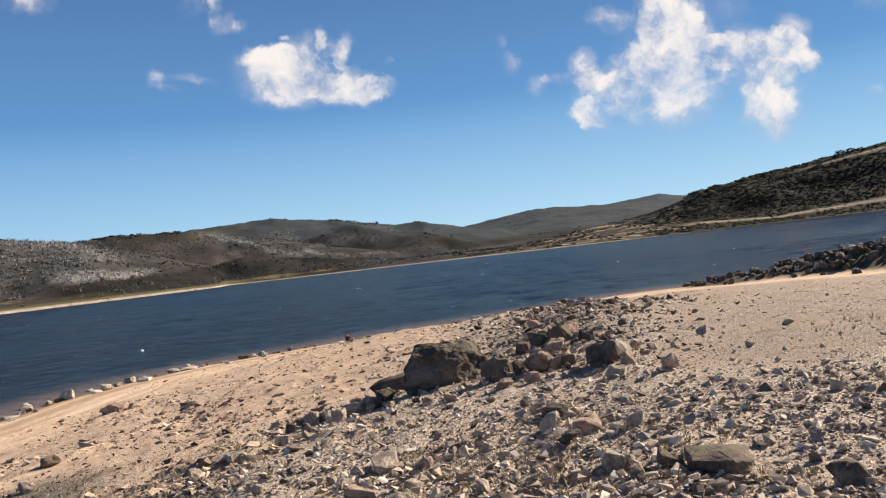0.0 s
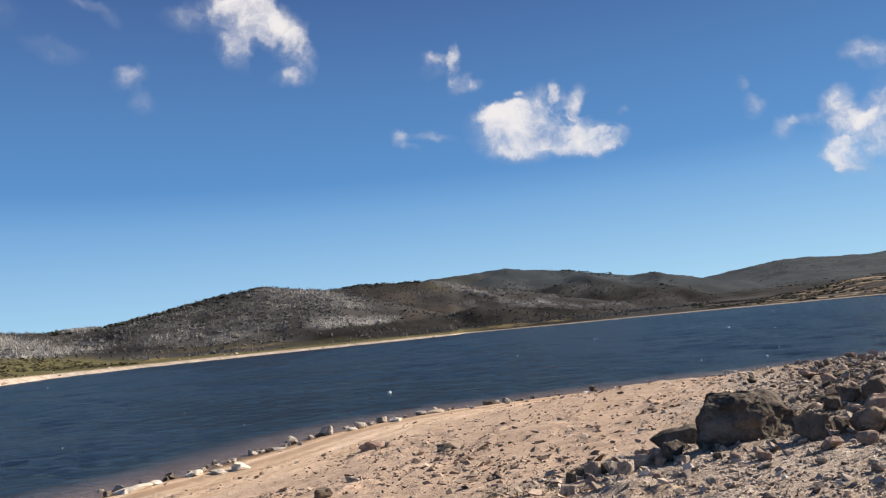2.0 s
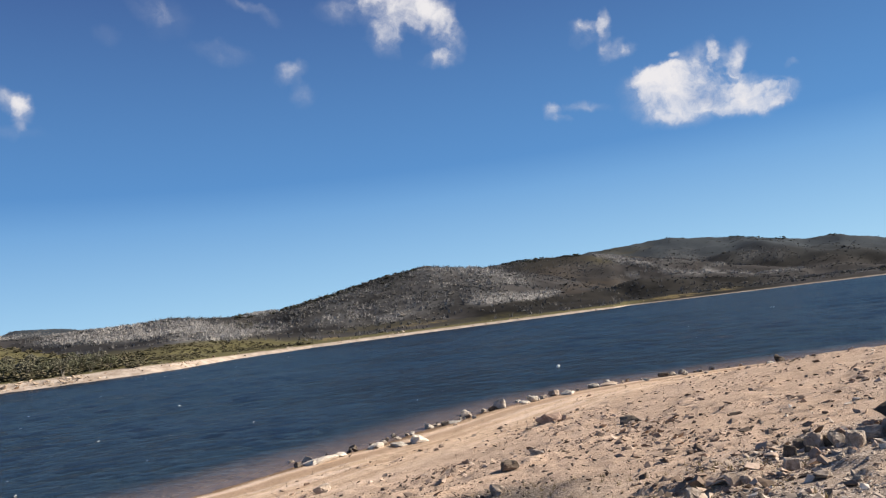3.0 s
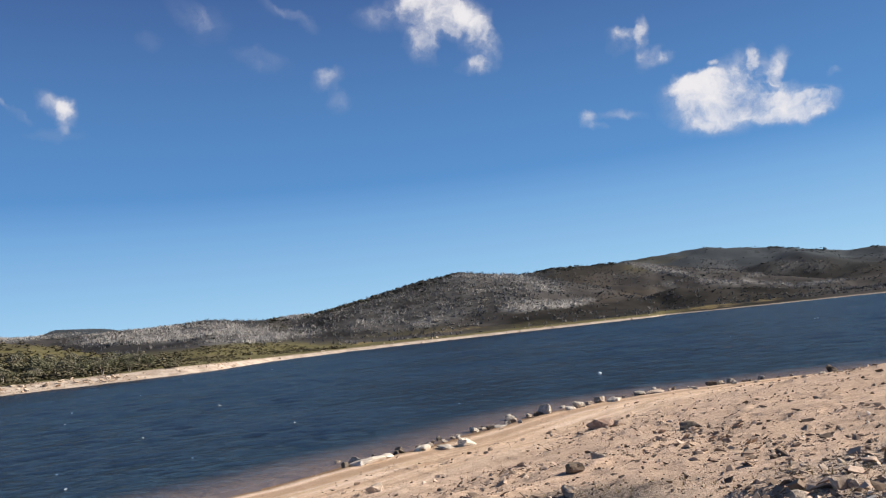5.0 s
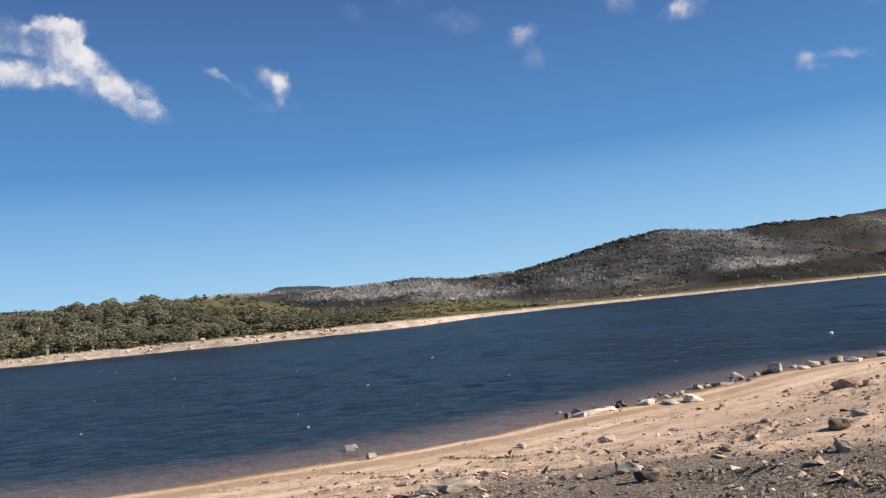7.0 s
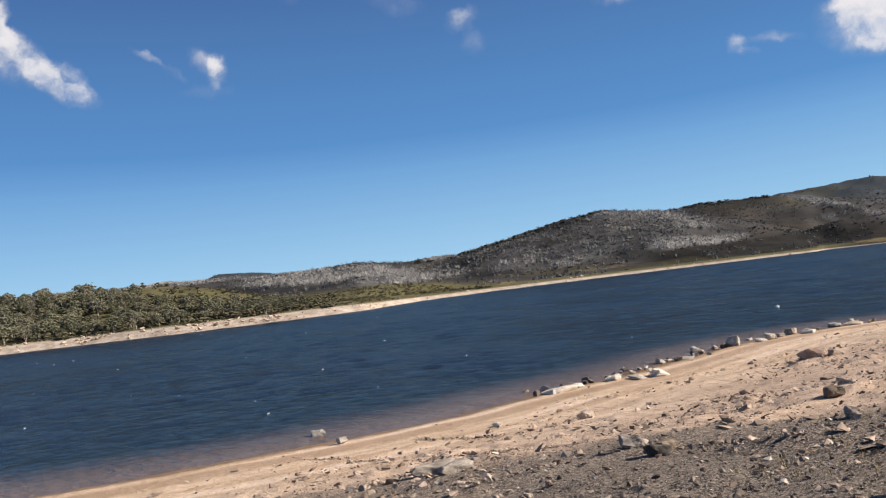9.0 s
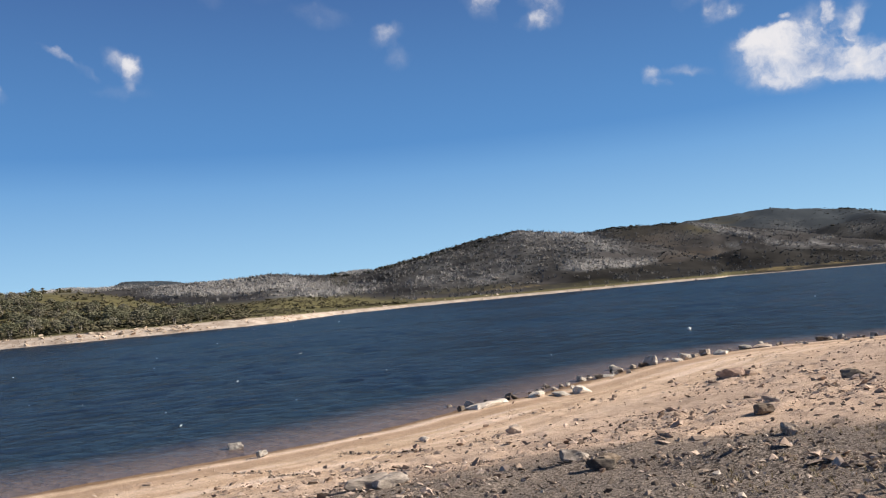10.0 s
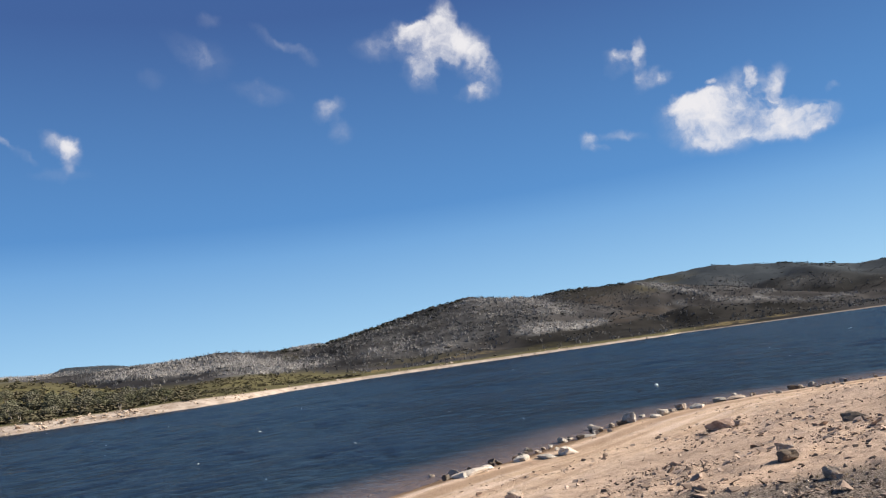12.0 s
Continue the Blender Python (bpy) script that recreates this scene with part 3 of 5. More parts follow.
def foliage_material(name, tints):
    """Leaves whose tint differs from tree to tree and a little from clump to clump."""
    m, n, b = material(name, 0.75)
    one = n.add("ObjectInfo").outputs["Random"]
    leaf = n.add("NewGeometry").outputs["Random Per Island"]
    c = n.add("ValToRGB")
    while len(c.color_ramp.elements) < len(tints):
        c.color_ramp.elements.new(0.5)
    for k, (e, col) in enumerate(zip(c.color_ramp.elements, tints)):
        e.position, e.color = k / (len(tints) - 1), (*col, 1)
    n.put(c.inputs[0], one)
    n.put(b.inputs["Base Color"], n.mix(n.ramp(leaf, 0.0, 1.0, 0.0, 0.55, smooth=False), c.outputs[0], tuple(x * 0.45 for x in tints[0])))
    return m


MAT_GROUND = ground_material()
MAT_WATER = water_material()
MAT_BOULDER = rock_material("dark_rock", (0.065, 0.055, 0.048), (0.20, 0.168, 0.14), (0.20, 0.158, 0.125), scale=1.6)
MAT_STONE = rock_material("field_stone", (0.25, 0.208, 0.175), (0.54, 0.465, 0.40), (0.46, 0.36, 0.285))
MAT_PALE = rock_material("bleached_granite", (0.30, 0.27, 0.235), (0.58, 0.53, 0.475), (0.34, 0.31, 0.28))
MAT_WHITE = rock_material("white_granite", (0.50, 0.445, 0.385), (0.76, 0.695, 0.615), (0.64, 0.555, 0.47))
MAT_GREYROCK = rock_material("grey_rock", (0.22, 0.19, 0.165), (0.46, 0.40, 0.35), (0.38, 0.32, 0.27))
MAT_PINK = rock_material("pink_granite", (0.27, 0.19, 0.152), (0.46, 0.345, 0.28), (0.38, 0.275, 0.215))
MAT_EARTHY = rock_material("earthy_rock", (0.16, 0.122, 0.092), (0.30, 0.237, 0.183), (0.25, 0.19, 0.14))
MAT_PEBBLE = island_material("pebbles", [(0.12, 0.10, 0.087), (0.30, 0.252, 0.22), (0.49, 0.415, 0.36), (0.48, 0.375, 0.30), (0.80, 0.72, 0.645)], 0.9, 9.0)
MAT_GRIT = island_material("dark_pebbles", [(0.07, 0.056, 0.047), (0.16, 0.13, 0.11), (0.26, 0.212, 0.18), (0.30, 0.225, 0.175), (0.62, 0.53, 0.46)], 0.9, 9.0)
MAT_CLOD = island_material("sand_clods", [(0.16, 0.12, 0.097), (0.36, 0.275, 0.22), (0.56, 0.44, 0.365), (0.21, 0.155, 0.125)], 0.95, 12.0)
MAT_EARTH = island_material("earth_clods", [(0.11, 0.085, 0.07), (0.21, 0.162, 0.132), (0.34, 0.27, 0.22), (0.27, 0.20, 0.16)], 0.95, 10.0)
MAT_STRAW = island_material("dry_straw", [(0.22, 0.17, 0.09), (0.34, 0.27, 0.15), (0.44, 0.36, 0.22)], 0.9, 8.0)
MAT_RUBBLE = island_material("far_rubble", [(0.30, 0.235, 0.18), (0.45, 0.36, 0.28), (0.58, 0.48, 0.39), (0.52, 0.36, 0.25)], 0.95, 0.8)
MAT_BARK = rock_material("bark", (0.20, 0.17, 0.14), (0.42, 0.38, 0.33), (0.3, 0.27, 0.23), scale=2.0)
MAT_LEAF = foliage_material("gum_leaves", [(0.093, 0.096, 0.064), (0.172, 0.166, 0.112), (0.135, 0.126, 0.10), (0.20, 0.194, 0.13), (0.11, 0.116, 0.072), (0.22, 0.204, 0.162)])
MAT_SCRUB = island_material("heath_scrub", [(0.048, 0.050, 0.048), (0.060, 0.062, 0.059), (0.073, 0.074, 0.071), (0.086, 0.086, 0.083)], 0.9, 0.03)
# forest colours with the blue of distance haze mixed in
MAT_HAZED_FOREST = island_material("far_forest", [(0.040, 0.052, 0.065), (0.050, 0.064, 0.078), (0.062, 0.078, 0.090)], 0.9, 0.02)
MAT_SHRUB = island_material("shore_shrubs", [(0.058, 0.056, 0.036), (0.084, 0.079, 0.05), (0.114, 0.104, 0.068), (0.13, 0.11, 0.077)], 0.9, 0.06)
MAT_DEAD = island_material("bleached_wood", [(0.26, 0.247, 0.238), (0.32, 0.307, 0.296), (0.38, 0.365, 0.35), (0.47, 0.452, 0.434)], 0.95, 0.04)
MAT_GREY = island_material("grey_twigs", [(0.20, 0.184, 0.167), (0.25, 0.23, 0.21), (0.30, 0.277, 0.254), (0.35, 0.325, 0.30)], 0.95, 0.04)
MAT_WEATHERED = island_material("weathered_wood", [(0.115, 0.114, 0.116), (0.145, 0.143, 0.145), (0.18, 0.177, 0.178), (0.215, 0.211, 0.212)], 0.95, 0.035)
MAT_BROWN = island_material("brown_twigs", [(0.14, 0.13, 0.117), (0.16, 0.148, 0.134), (0.18, 0.167, 0.152), (0.205, 0.19, 0.174)], 0.95, 0.035)
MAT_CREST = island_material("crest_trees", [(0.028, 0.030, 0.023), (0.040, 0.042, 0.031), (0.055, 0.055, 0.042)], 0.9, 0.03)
MAT_FOAM = island_material("foam", [(0.75, 0.77, 0.78), (0.85, 0.86, 0.86)], 0.6)


# ---------------------------------------------------------------- ground and lake
def sheet(name, verts, faces, mat, attributes=None, smooth_faces=True):
    me = bpy.data.meshes.new(name)
    me.vertices.add(len(verts))
    me.vertices.foreach_set("co", np.ascontiguousarray(verts, np.float32).ravel())
    faces = np.ascontiguousarray(faces, np.int32)
    k = faces.shape[1]
    me.loops.add(faces.size)
    me.loops.foreach_set("vertex_index", faces.ravel())
    me.polygons.add(len(faces))
    me.polygons.foreach_set("loop_start", np.arange(0, faces.size, k, dtype=np.int32))
    me.polygons.foreach_set("loop_total", np.full(len(faces), k, np.int32))
    me.polygons.foreach_set("use_smooth", np.full(len(faces), smooth_faces))
    for key, values in (attributes or {}).items():
        me.attributes.new(key, "FLOAT", "POINT").data.foreach_set("value", np.ascontiguousarray(values, np.float32))
    me.update(calc_edges=True)
    me.materials.append(mat)
    return new(name, me)


def polar_grid(radii, angles):
    """Vertices (x, y) and quads of rings round the origin; the angles go all the way round."""
    r, a = np.meshgrid(radii, np.radians(angles), indexing="ij")
    rows, cols = r.shape
    i, j = np.meshgrid(np.arange(rows - 1), np.arange(cols), indexing="ij")
    jn = (j + 1) % cols
    quads = np.stack([i * cols + j, i * cols + jn, (i + 1) * cols + jn, (i + 1) * cols + j], -1).reshape(-1, 4)
    return (r * np.sin(a)).ravel(), (r * np.cos(a)).ravel(), quads[:, ::-1]


ANGLES = np.concatenate([np.arange(-78, 40, 0.25), np.arange(40, 282, 4.0)])
RADII = np.concatenate([[0.05, 1, 2, 3, 4], np.geomspace(4.6, 78, 270), np.geomspace(80, 258, 20), np.arange(262, 760, 3.2), np.geomspace(765, 4600, 120)])
gx, gy, gq = polar_grid(RADII, ANGLES)
gaz, gr = np.degrees(np.arctan2(gx, gy)), np.hypot(gx, gy)
def stoniness(x, y):
    """0 on clean sand, 1 on gravel."""
    d = near_distance(x, y) + 2.5 * fbm(x, y, 6, 3, 33)
    return smooth(6, 19, d - 9 * np.exp(-((x + 3.0) / 2.5) ** 2) * smooth(8, 12, y) - 9 * smooth(13.6, 16.5, y) * smooth(2.6, 0.2, x - 0.12 * (y - 14)))


def fine_side(x, y):
    """1 on the smooth fine gravel beyond the rubble heap."""
    return smooth(1.2, 3.5, x - 2.6 - 0.3 * (y - 14.5)) * smooth(8.0, 11.0, y)


gz = land_height(gx, gy)
inner = gr < 0.99  # level out the middle of the rings
gz[inner] = gz[(gr > 0.99) & (gr < 1.01)].mean()
gel = np.degrees(np.arctan2(gz - EYE, np.maximum(gr, 1)))
gfar = far_distance(gx, gy)
crest_right = np.interp(gaz, *np.array(HILLS["right_hill"][3], float).T)
# dark scrub on the hills, plus painted shade right of about 20 degrees
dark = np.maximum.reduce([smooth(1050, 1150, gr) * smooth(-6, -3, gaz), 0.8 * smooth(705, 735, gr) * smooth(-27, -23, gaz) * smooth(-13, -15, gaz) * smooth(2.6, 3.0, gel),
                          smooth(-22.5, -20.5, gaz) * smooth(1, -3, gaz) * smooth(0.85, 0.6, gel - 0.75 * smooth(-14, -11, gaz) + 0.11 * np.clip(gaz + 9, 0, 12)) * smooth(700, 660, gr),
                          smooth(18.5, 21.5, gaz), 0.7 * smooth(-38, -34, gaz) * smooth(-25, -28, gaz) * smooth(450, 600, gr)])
light_strip = np.exp(-((gel - crest_right + 0.42) / 0.07) ** 2) * smooth(27.5, 30, gaz)
ground = sheet("ground", np.stack([gx, gy, gz], 1), gq, MAT_GROUND, {
    "inland": np.clip(near_distance(gx, gy), -50, 200), "across": np.clip(gfar, -100, 900),
    "stony": stoniness(gx, gy), "fine": fine_side(gx, gy),
    "dark_grit": np.maximum(smooth(-2.2, -5.5, gx + fbm(gx, gy, 2, 2, 44)), 0.6 * np.exp(-((gx - 2.6 - 0.3 * (gy - 14.5)) / (1.6 + 0.03 * gy)) ** 2) * smooth(12, 15, gy) * smooth(46, 40, gy)),
    "point": smooth(65.5, 67.5, gr + fbm(gx, gy, 3, 2, 45)) * smooth(20.2, 21.5, gaz) * smooth(95, 85, gr),
    "bleached": bleached(gx, gy, gaz, gel), "cover_and_shade": dark,
    "band": np.interp(gaz, (-42, -36, -24, -13, -11, -8, 10, 16, 34), (12, 9, 7.5, 6.5, 3.5, 2.5, 2.5, 2.0, -6)),
    "turf": np.interp(gaz, (-60, -52, -47, -43, -38, -33, -24, -11, -8), (130, 125, 130, 125, 95, 40, 16, 12, -35)),
    "yellow": patches(gaz, gel, [(-7.6, -0.3, 1.8, 0.14, 0, 0.9), (-4.2, -0.22, 1.0, 0.12, 0, 0.7), (-25.5, 0.0, 2.5, 0.12, 0, 0.6), (-31.8, -0.25, 0.7, 0.12, 0, 1.0)]),
    "olive": np.maximum(patches(gaz, gel, [(-11.0, 3.1, 2.4, 0.5, 0.1, 1.0), (-16.0, 3.2, 3.0, 0.4, 0, 0.5), (-28.5, 0.2, 4.0, 0.22, 0, 0.8), (-38, 1.4, 1.4, 0.35, 0, 0.8)]), smooth(-49, -52, gaz) * smooth(470, 410, gr)),
    "track": np.maximum(smooth(20, 23, gaz) * np.exp(-((gfar - 40 - 5 * fbm(gaz, gaz * 0, 3, 2, 3)) / 3.5) ** 2), 0.8 * light_strip),
    "ochre": smooth(6, 11, gaz) * (1 - smooth(19, 22.5, gaz)) * (1 - smooth(110, 240, gfar)),
    "russet": np.maximum(smooth(-21, -19, gaz) * smooth(-12, -15, gaz) * smooth(690, 740, gr) * smooth(1060, 1000, gr), patches(gaz, gel, [(-13.0, 1.1, 2.4, 0.45, 0, 1.0)]))})
tagged(ground, "stony tan beach and scrubby brown hills round a lake", "ground", kind="structure")

def wave_height(x, y):
    """Short wind waves, longer where the grid of the lake is coarser."""
    r, a = np.maximum(np.hypot(x, y), 1.0), np.arctan2(x, y)
    near, far = np.minimum(r, 100.0), np.maximum(r - 100.0, 0.0)
    length = 0.019 * near
    u = np.log(near) / 0.019 + far / 2.0
    v = a * r / (2.2 * length)
    u = u + 0.12 * v + 0.9 * value_noise(u * 0.21, v * 0.4, 301)
    h = 0.8 * (value_noise(u, v, 302) - 0.5) + 0.9 * (value_noise(u * 1.9 + 7, v * 2.3, 303) - 0.5)
    calm = smooth(0.0, 6.0, -near_distance(x, y)) * smooth(560, 430, r)
    gust = 0.55 + 0.9 * value_noise(np.log(r) * 5 + a, a * 9, 304)
    return 0.12 * length * h * gust * (0.25 + 0.75 * calm)


wx, wy, wq = polar_grid(np.concatenate([np.geomspace(2, 17, 12), np.geomspace(18, 118, 230), np.arange(118.7, 520, 1.1), np.geomspace(525, 4600, 24)]),
                        np.concatenate([np.arange(-78, 40, 0.65), np.arange(40, 282, 8.0)]))
lake = sheet("water", np.stack([wx, wy, wave_height(wx, wy)], 1), wq, MAT_WATER, {"depth": np.clip(np.minimum(-near_distance(wx, wy), 60), -5, 60)})
tagged(lake, "dark blue lake water ruffled by wind", "lake", kind="structure")


# ---------------------------------------------------------------- stones
def hull_mesh(name, seed, points, size=(1, 1, 1), detail=0, rough=0.0):
    """An angular stone about one metre across, resting on z = 0."""
    rng = random.Random(seed)
    bm = bmesh.new()
    for _ in range(points):
        v = Vector((rng.uniform(-1, 1), rng.uniform(-1, 1), rng.uniform(-1, 1)))
        v *= 0.5 / max(abs(v.x), abs(v.y), abs(v.z)) * rng.uniform(0.75, 1.0)
        bm.verts.new((v.x * size[0], v.y * size[1], v.z * size[2]))
    bmesh.ops.convex_hull(bm, input=bm.verts[:])
    bmesh.ops.delete(bm, geom=[v for v in bm.verts if not v.link_faces], context="VERTS")
    if detail:
        bmesh.ops.bevel(bm, geom=bm.edges[:], offset=0.03, segments=1, affect="EDGES", clamp_overlap=True)
        bmesh.ops.triangulate(bm, faces=bm.faces[:])
        for _ in range(detail):
            bmesh.ops.subdivide_edges(bm, edges=[e for e in bm.edges if e.calc_length() > 0.09], cuts=1, use_grid_fill=False)
            bmesh.ops.triangulate(bm, faces=bm.faces[:])
        off = Vector((seed * 3.1, seed * 1.7, seed))
        for v in bm.verts:
            k = noise.fractal(v.co * 2.2 + off, 0.9, 2.1, 5) * rough + noise.fractal(v.co * 9 + off, 0.8, 2.0, 3) * rough * 0.35
            v.co += v.co.normalized() * k
    low = min(v.co.z for v in bm.verts)
    for v in bm.verts:
        v.co.z -= low + 0.12 * size[2]
    me = bpy.data.meshes.new(name)
    bm.to_mesh(me)
    bm.free()
    return me


ROCK_MESHES = [hull_mesh("rock", 100 + k, 12, (1.0, 0.8, 0.62), 1, 0.075) for k in range(12)]
ROUGH_MESHES = [hull_mesh("rough_rock", 140 + k, 14, (1.0, 0.85, 0.7), 2, 0.10) for k in range(8)]
SLAB_MESHES = [hull_mesh("rock_slab", 200 + k, 22, (1.0, 0.8, 0.32), 2, 0.06) for k in range(5)]


def place_rock(name, me, mat, x, y, wide, tall, label, group, turn=None, rng=random, lean=8.0):
    """A stone of that width and height on the ground, sunk a little into it."""
    ob = new(name, me)
    if not me.materials:
        me.materials.append(mat)
    ob.material_slots[0].link = "OBJECT"
    ob.material_slots[0].material = mat
    h = max(v.co.z for v in me.vertices)
    deep = max(land(x, y), -0.05)
    ob.matrix_basis = pose(x, y, deep - 0.03 * tall, rng.uniform(-lean, lean), rng.uniform(-lean, lean), rng.uniform(0, 360) if turn is None else turn) \
        @ Matrix.Diagonal((wide, wide * rng.uniform(0.85, 1.15), tall / h, 1))
    return tagged(ob, label, "rock", group)


rng = random.Random(7)
# the big boulder and its neighbours
def boulder_mesh():
    """A blocky boulder with an upright face and a broken, lower shoulder."""
    bm = bmesh.new()
    for p in ((-.74, -.38, -.1), (-.2, -.52, -.1), (.16, -.50, -.1), (.80, .06, -.1), (.82, .3, -.1), (-.7, .4, -.1), (-.66, -.34, .74), (-.60, -.25, .88), (-.12, -.40, .92),
              (.12, -.40, .90), (.34, -.2, .84), (.76, .08, .56), (.80, .28, .58), (.40, .3, 1.08), (-.55, .35, 1.08), (-.76, 0, .5)):
        bm.verts.new(p)
    bmesh.ops.convex_hull(bm, input=bm.verts[:])
    bmesh.ops.bevel(bm, geom=bm.edges[:], offset=0.035, segments=1, affect="EDGES", clamp_overlap=True)
    for _ in range(4):
        bmesh.ops.triangulate(bm, faces=bm.faces[:])
        bmesh.ops.subdivide_edges(bm, edges=[e for e in bm.edges if e.calc_length() > 0.07], cuts=1)
    bmesh.ops.triangulate(bm, faces=bm.faces[:])
    bm.normal_update()
    shifts = [noise.fractal(v.co * 2.0, 0.9, 2.1, 4) * 0.08 + noise.ridged_multi_fractal(v.co * 3.5, 0.9, 2.0, 4, 1.0, 2.0) * 0.045 - 0.07 for v in bm.verts]
    for v, s in zip(bm.verts, shifts):
        v.co += v.normal * s
    me = bpy.data.meshes.new("boulder")
    bm.to_mesh(me)
    bm.free()
    return me


big = boulder_mesh()
place_rock("boulder", big, MAT_BOULDER, 0.88, 13.55, 0.96, 0.76, "large dark angular boulder on stony ground", "", 2, rng, 1)
SIDE_ROCKS = [  # x, y, width, height, kind
    (-0.45, 13.2, 0.36, 0.22, "pink"), (1.55, 12.5, 0.60, 0.40, "dark"), (1.95, 12.7, 0.34, 0.22, "dark"),
    (1.75, 7.5, 0.34, 0.16, "pink"), (1.5, 7.9, 0.24, 0.18, "stone"), (1.65, 8.5, 0.32, 0.16, "dark"), (1.48, 7.1, 0.22, 0.11, "dark"),
    (1.6, 6.2, 0.28, 0.15, "stone"), (1.95, 5.85, 0.22, 0.13, "dark"), (2.75, 4.85, 0.28, 0.15, "dark"),
    (7.2, 11.1, 0.2, 0.17, "dark"), (2.2, 7.3, 0.24, 0.13, "stone"), (-0.75, 13.1, 0.40, 0.16, "stone"), (2.9, 14.2, 0.55, 0.30, "pink"),
    (2.3, 12.4, 0.75, 0.30, "earthy"), (2.95, 11.2, 0.62, 0.36, "dark"), (3.25, 11.4, 0.5, 0.30, "stone"), (3.3, 15.6, 0.60, 0.36, "dark"), (2.9, 15.9, 0.42, 0.26, "dark"), (3.7, 15.2, 0.44, 0.26, "dark"), (3.6, 16.2, 0.52, 0.30, "pink"), (2.5, 15.3, 0.36, 0.22, "dark"),
]
LABELS = {"earthy": "rounded brown rock half sunk in the gravel", "dark": "dark grey angular rock on the gravel", "pink": "pinkish tan granite rock on the gravel", "stone": "weathered grey-brown stone on the gravel",
          "pale": "sun-bleached pale granite rock at the waterline"}
MATS = {"earthy": MAT_EARTHY, "dark": MAT_BOULDER, "pink": MAT_PINK, "stone": MAT_STONE, "pale": MAT_PALE, "white": MAT_WHITE}
for k in range(60):
    a, d = rng.uniform(0, 6.283), rng.uniform(0.85, 2.1)
    x, y = 0.75 + math.cos(a) * d * 1.25, 13.1 + math.sin(a) * d * (0.9 if math.sin(a) < 0 else 0.5)
    w = rng.uniform(0.10, 0.34)
    SIDE_ROCKS.append((x, y, w, w * rng.uniform(0.5, 0.8), rng.choice(("dark", "dark", "stone", "stone", "pink"))))
for x, y, w, h, kind in SIDE_ROCKS:
    place_rock("rock", rng.choice(ROUGH_MESHES if w > 0.3 else ROCK_MESHES), MATS[kind], x, y, w, h, LABELS[kind], "rocks on the gravel bank", None, rng)
for x, y, w, h, turn in ((0.02, 15.0, 0.95, 0.36, 30), (2.25, 5.6, 0.55, 0.14, -15), (-13.2, 12.5, 0.85, 0.24, 38), (-12.6, 12.3, 0.62, 0.20, 60), (-12.9, 12.95, 0.5, 0.17, 110), (-13.9, 13.4, 0.5, 0.16, 10), (-9.5, 13.1, 0.5, 0.2, 25), (-8.9, 12.8, 0.4, 0.14, 70)):
    place_rock("rock_slab", rng.choice(SLAB_MESHES), MAT_BOULDER if x > 0 else MAT_EARTHY if x > -9 else MAT_GREYROCK, x, y, w, h, "flat dark rock slab half sunk in gravel" if x > -9 else "low lumpy grey rock half sunk in sand", "rock slabs on the bank", turn, rng, 4)
# pale stones along the waterline: place, width, height, kind
SHORE_ROCKS = [(-18.9, 27.9, 1.30, 0.22, "white"), (-18.7, 29.1, 0.70, 0.18, "white"), (-17.8, 30.4, 0.65, 0.22, "white"), (-16.8, 30.6, 0.93, 0.14, "pale"), (-16.1, 31.1, 0.88, 0.42, "white"), (-18.8, 33.9, 0.30, 0.24, "dark"),
               (-17.1, 36.7, 1.05, 0.15, "pale"), (-18.0, 36.8, 0.50, 0.16, "stone")]
SHORE_ROCKS += [(-17.7, 40.1, 0.54, 0.42, "pale"), (-16.9, 40.6, 0.40, 0.27, "stone"), (-16.4, 40.4, 0.45, 0.33, "dark"), (-16.0, 40.7, 0.74, 0.66, "pale"), (-14.8, 41.1, 0.60, 0.22, "white"), (-14.6, 42.1, 0.74, 0.52, "pale"),
                (-14.4, 43.1, 0.50, 0.25, "stone"), (-14.2, 44.4, 0.72, 0.42, "stone"), (-13.3, 44.0, 0.75, 0.24, "white"), (-12.6, 47.2, 1.00, 0.38, "pale")]
SHORE_ROCKS += [(-11.7, 47.3, 1.07, 0.18, "stone"), (-9.6, 47.5, 0.38, 0.20, "pale"), (-8.9, 49.6, 1.11, 0.26, "dark"), (-7.7, 48.9, 0.34, 0.16, "pale"), (-6.5, 48.7, 0.40, 0.17, "stone"), (-2.7, 53.0, 0.64, 0.52, "dark"), (-3.2, 51.4, 0.53, 0.17, "white"),
                (-1.7, 51.5, 0.64, 0.28, "dark"), (0.6, 50.4, 0.75, 0.40, "pale")]
SHORE_ROCKS += [(2.5, 50.0, 0.9, 0.34, "dark"), (4.6, 54.5, 0.9, 0.40, "dark"), (6.0, 56.8, 0.95, 0.50, "white"), (8.8, 59.2, 1.1, 0.42, "pale"), (3.4, 52.5, 0.6, 0.34, "stone"), (14.3, 63.8, 1.6, 0.22, "stone"), (-24.7, 20.9, 0.56, 0.34, "pale"), (-21.8, 19.0, 0.42, 0.26, "pale"), (-17.3, 21.0, 0.4, 0.14, "white")]
for x, y, w, h, kind in SHORE_ROCKS:
    words = {"white": "white granite slab lying at the waterline", "pale": LABELS["pale"], "dark": "dark wet rock at the waterline", "stone": "grey-brown rock at the waterline"}[kind]
    place_rock("shore_rock", rng.choice(SLAB_MESHES if h < 0.36 * w else ROUGH_MESHES), MATS[kind], x, y, w, h * (0.95 if h < 0.36 * w else 0.78), words, "rocks along the waterline", None, rng)
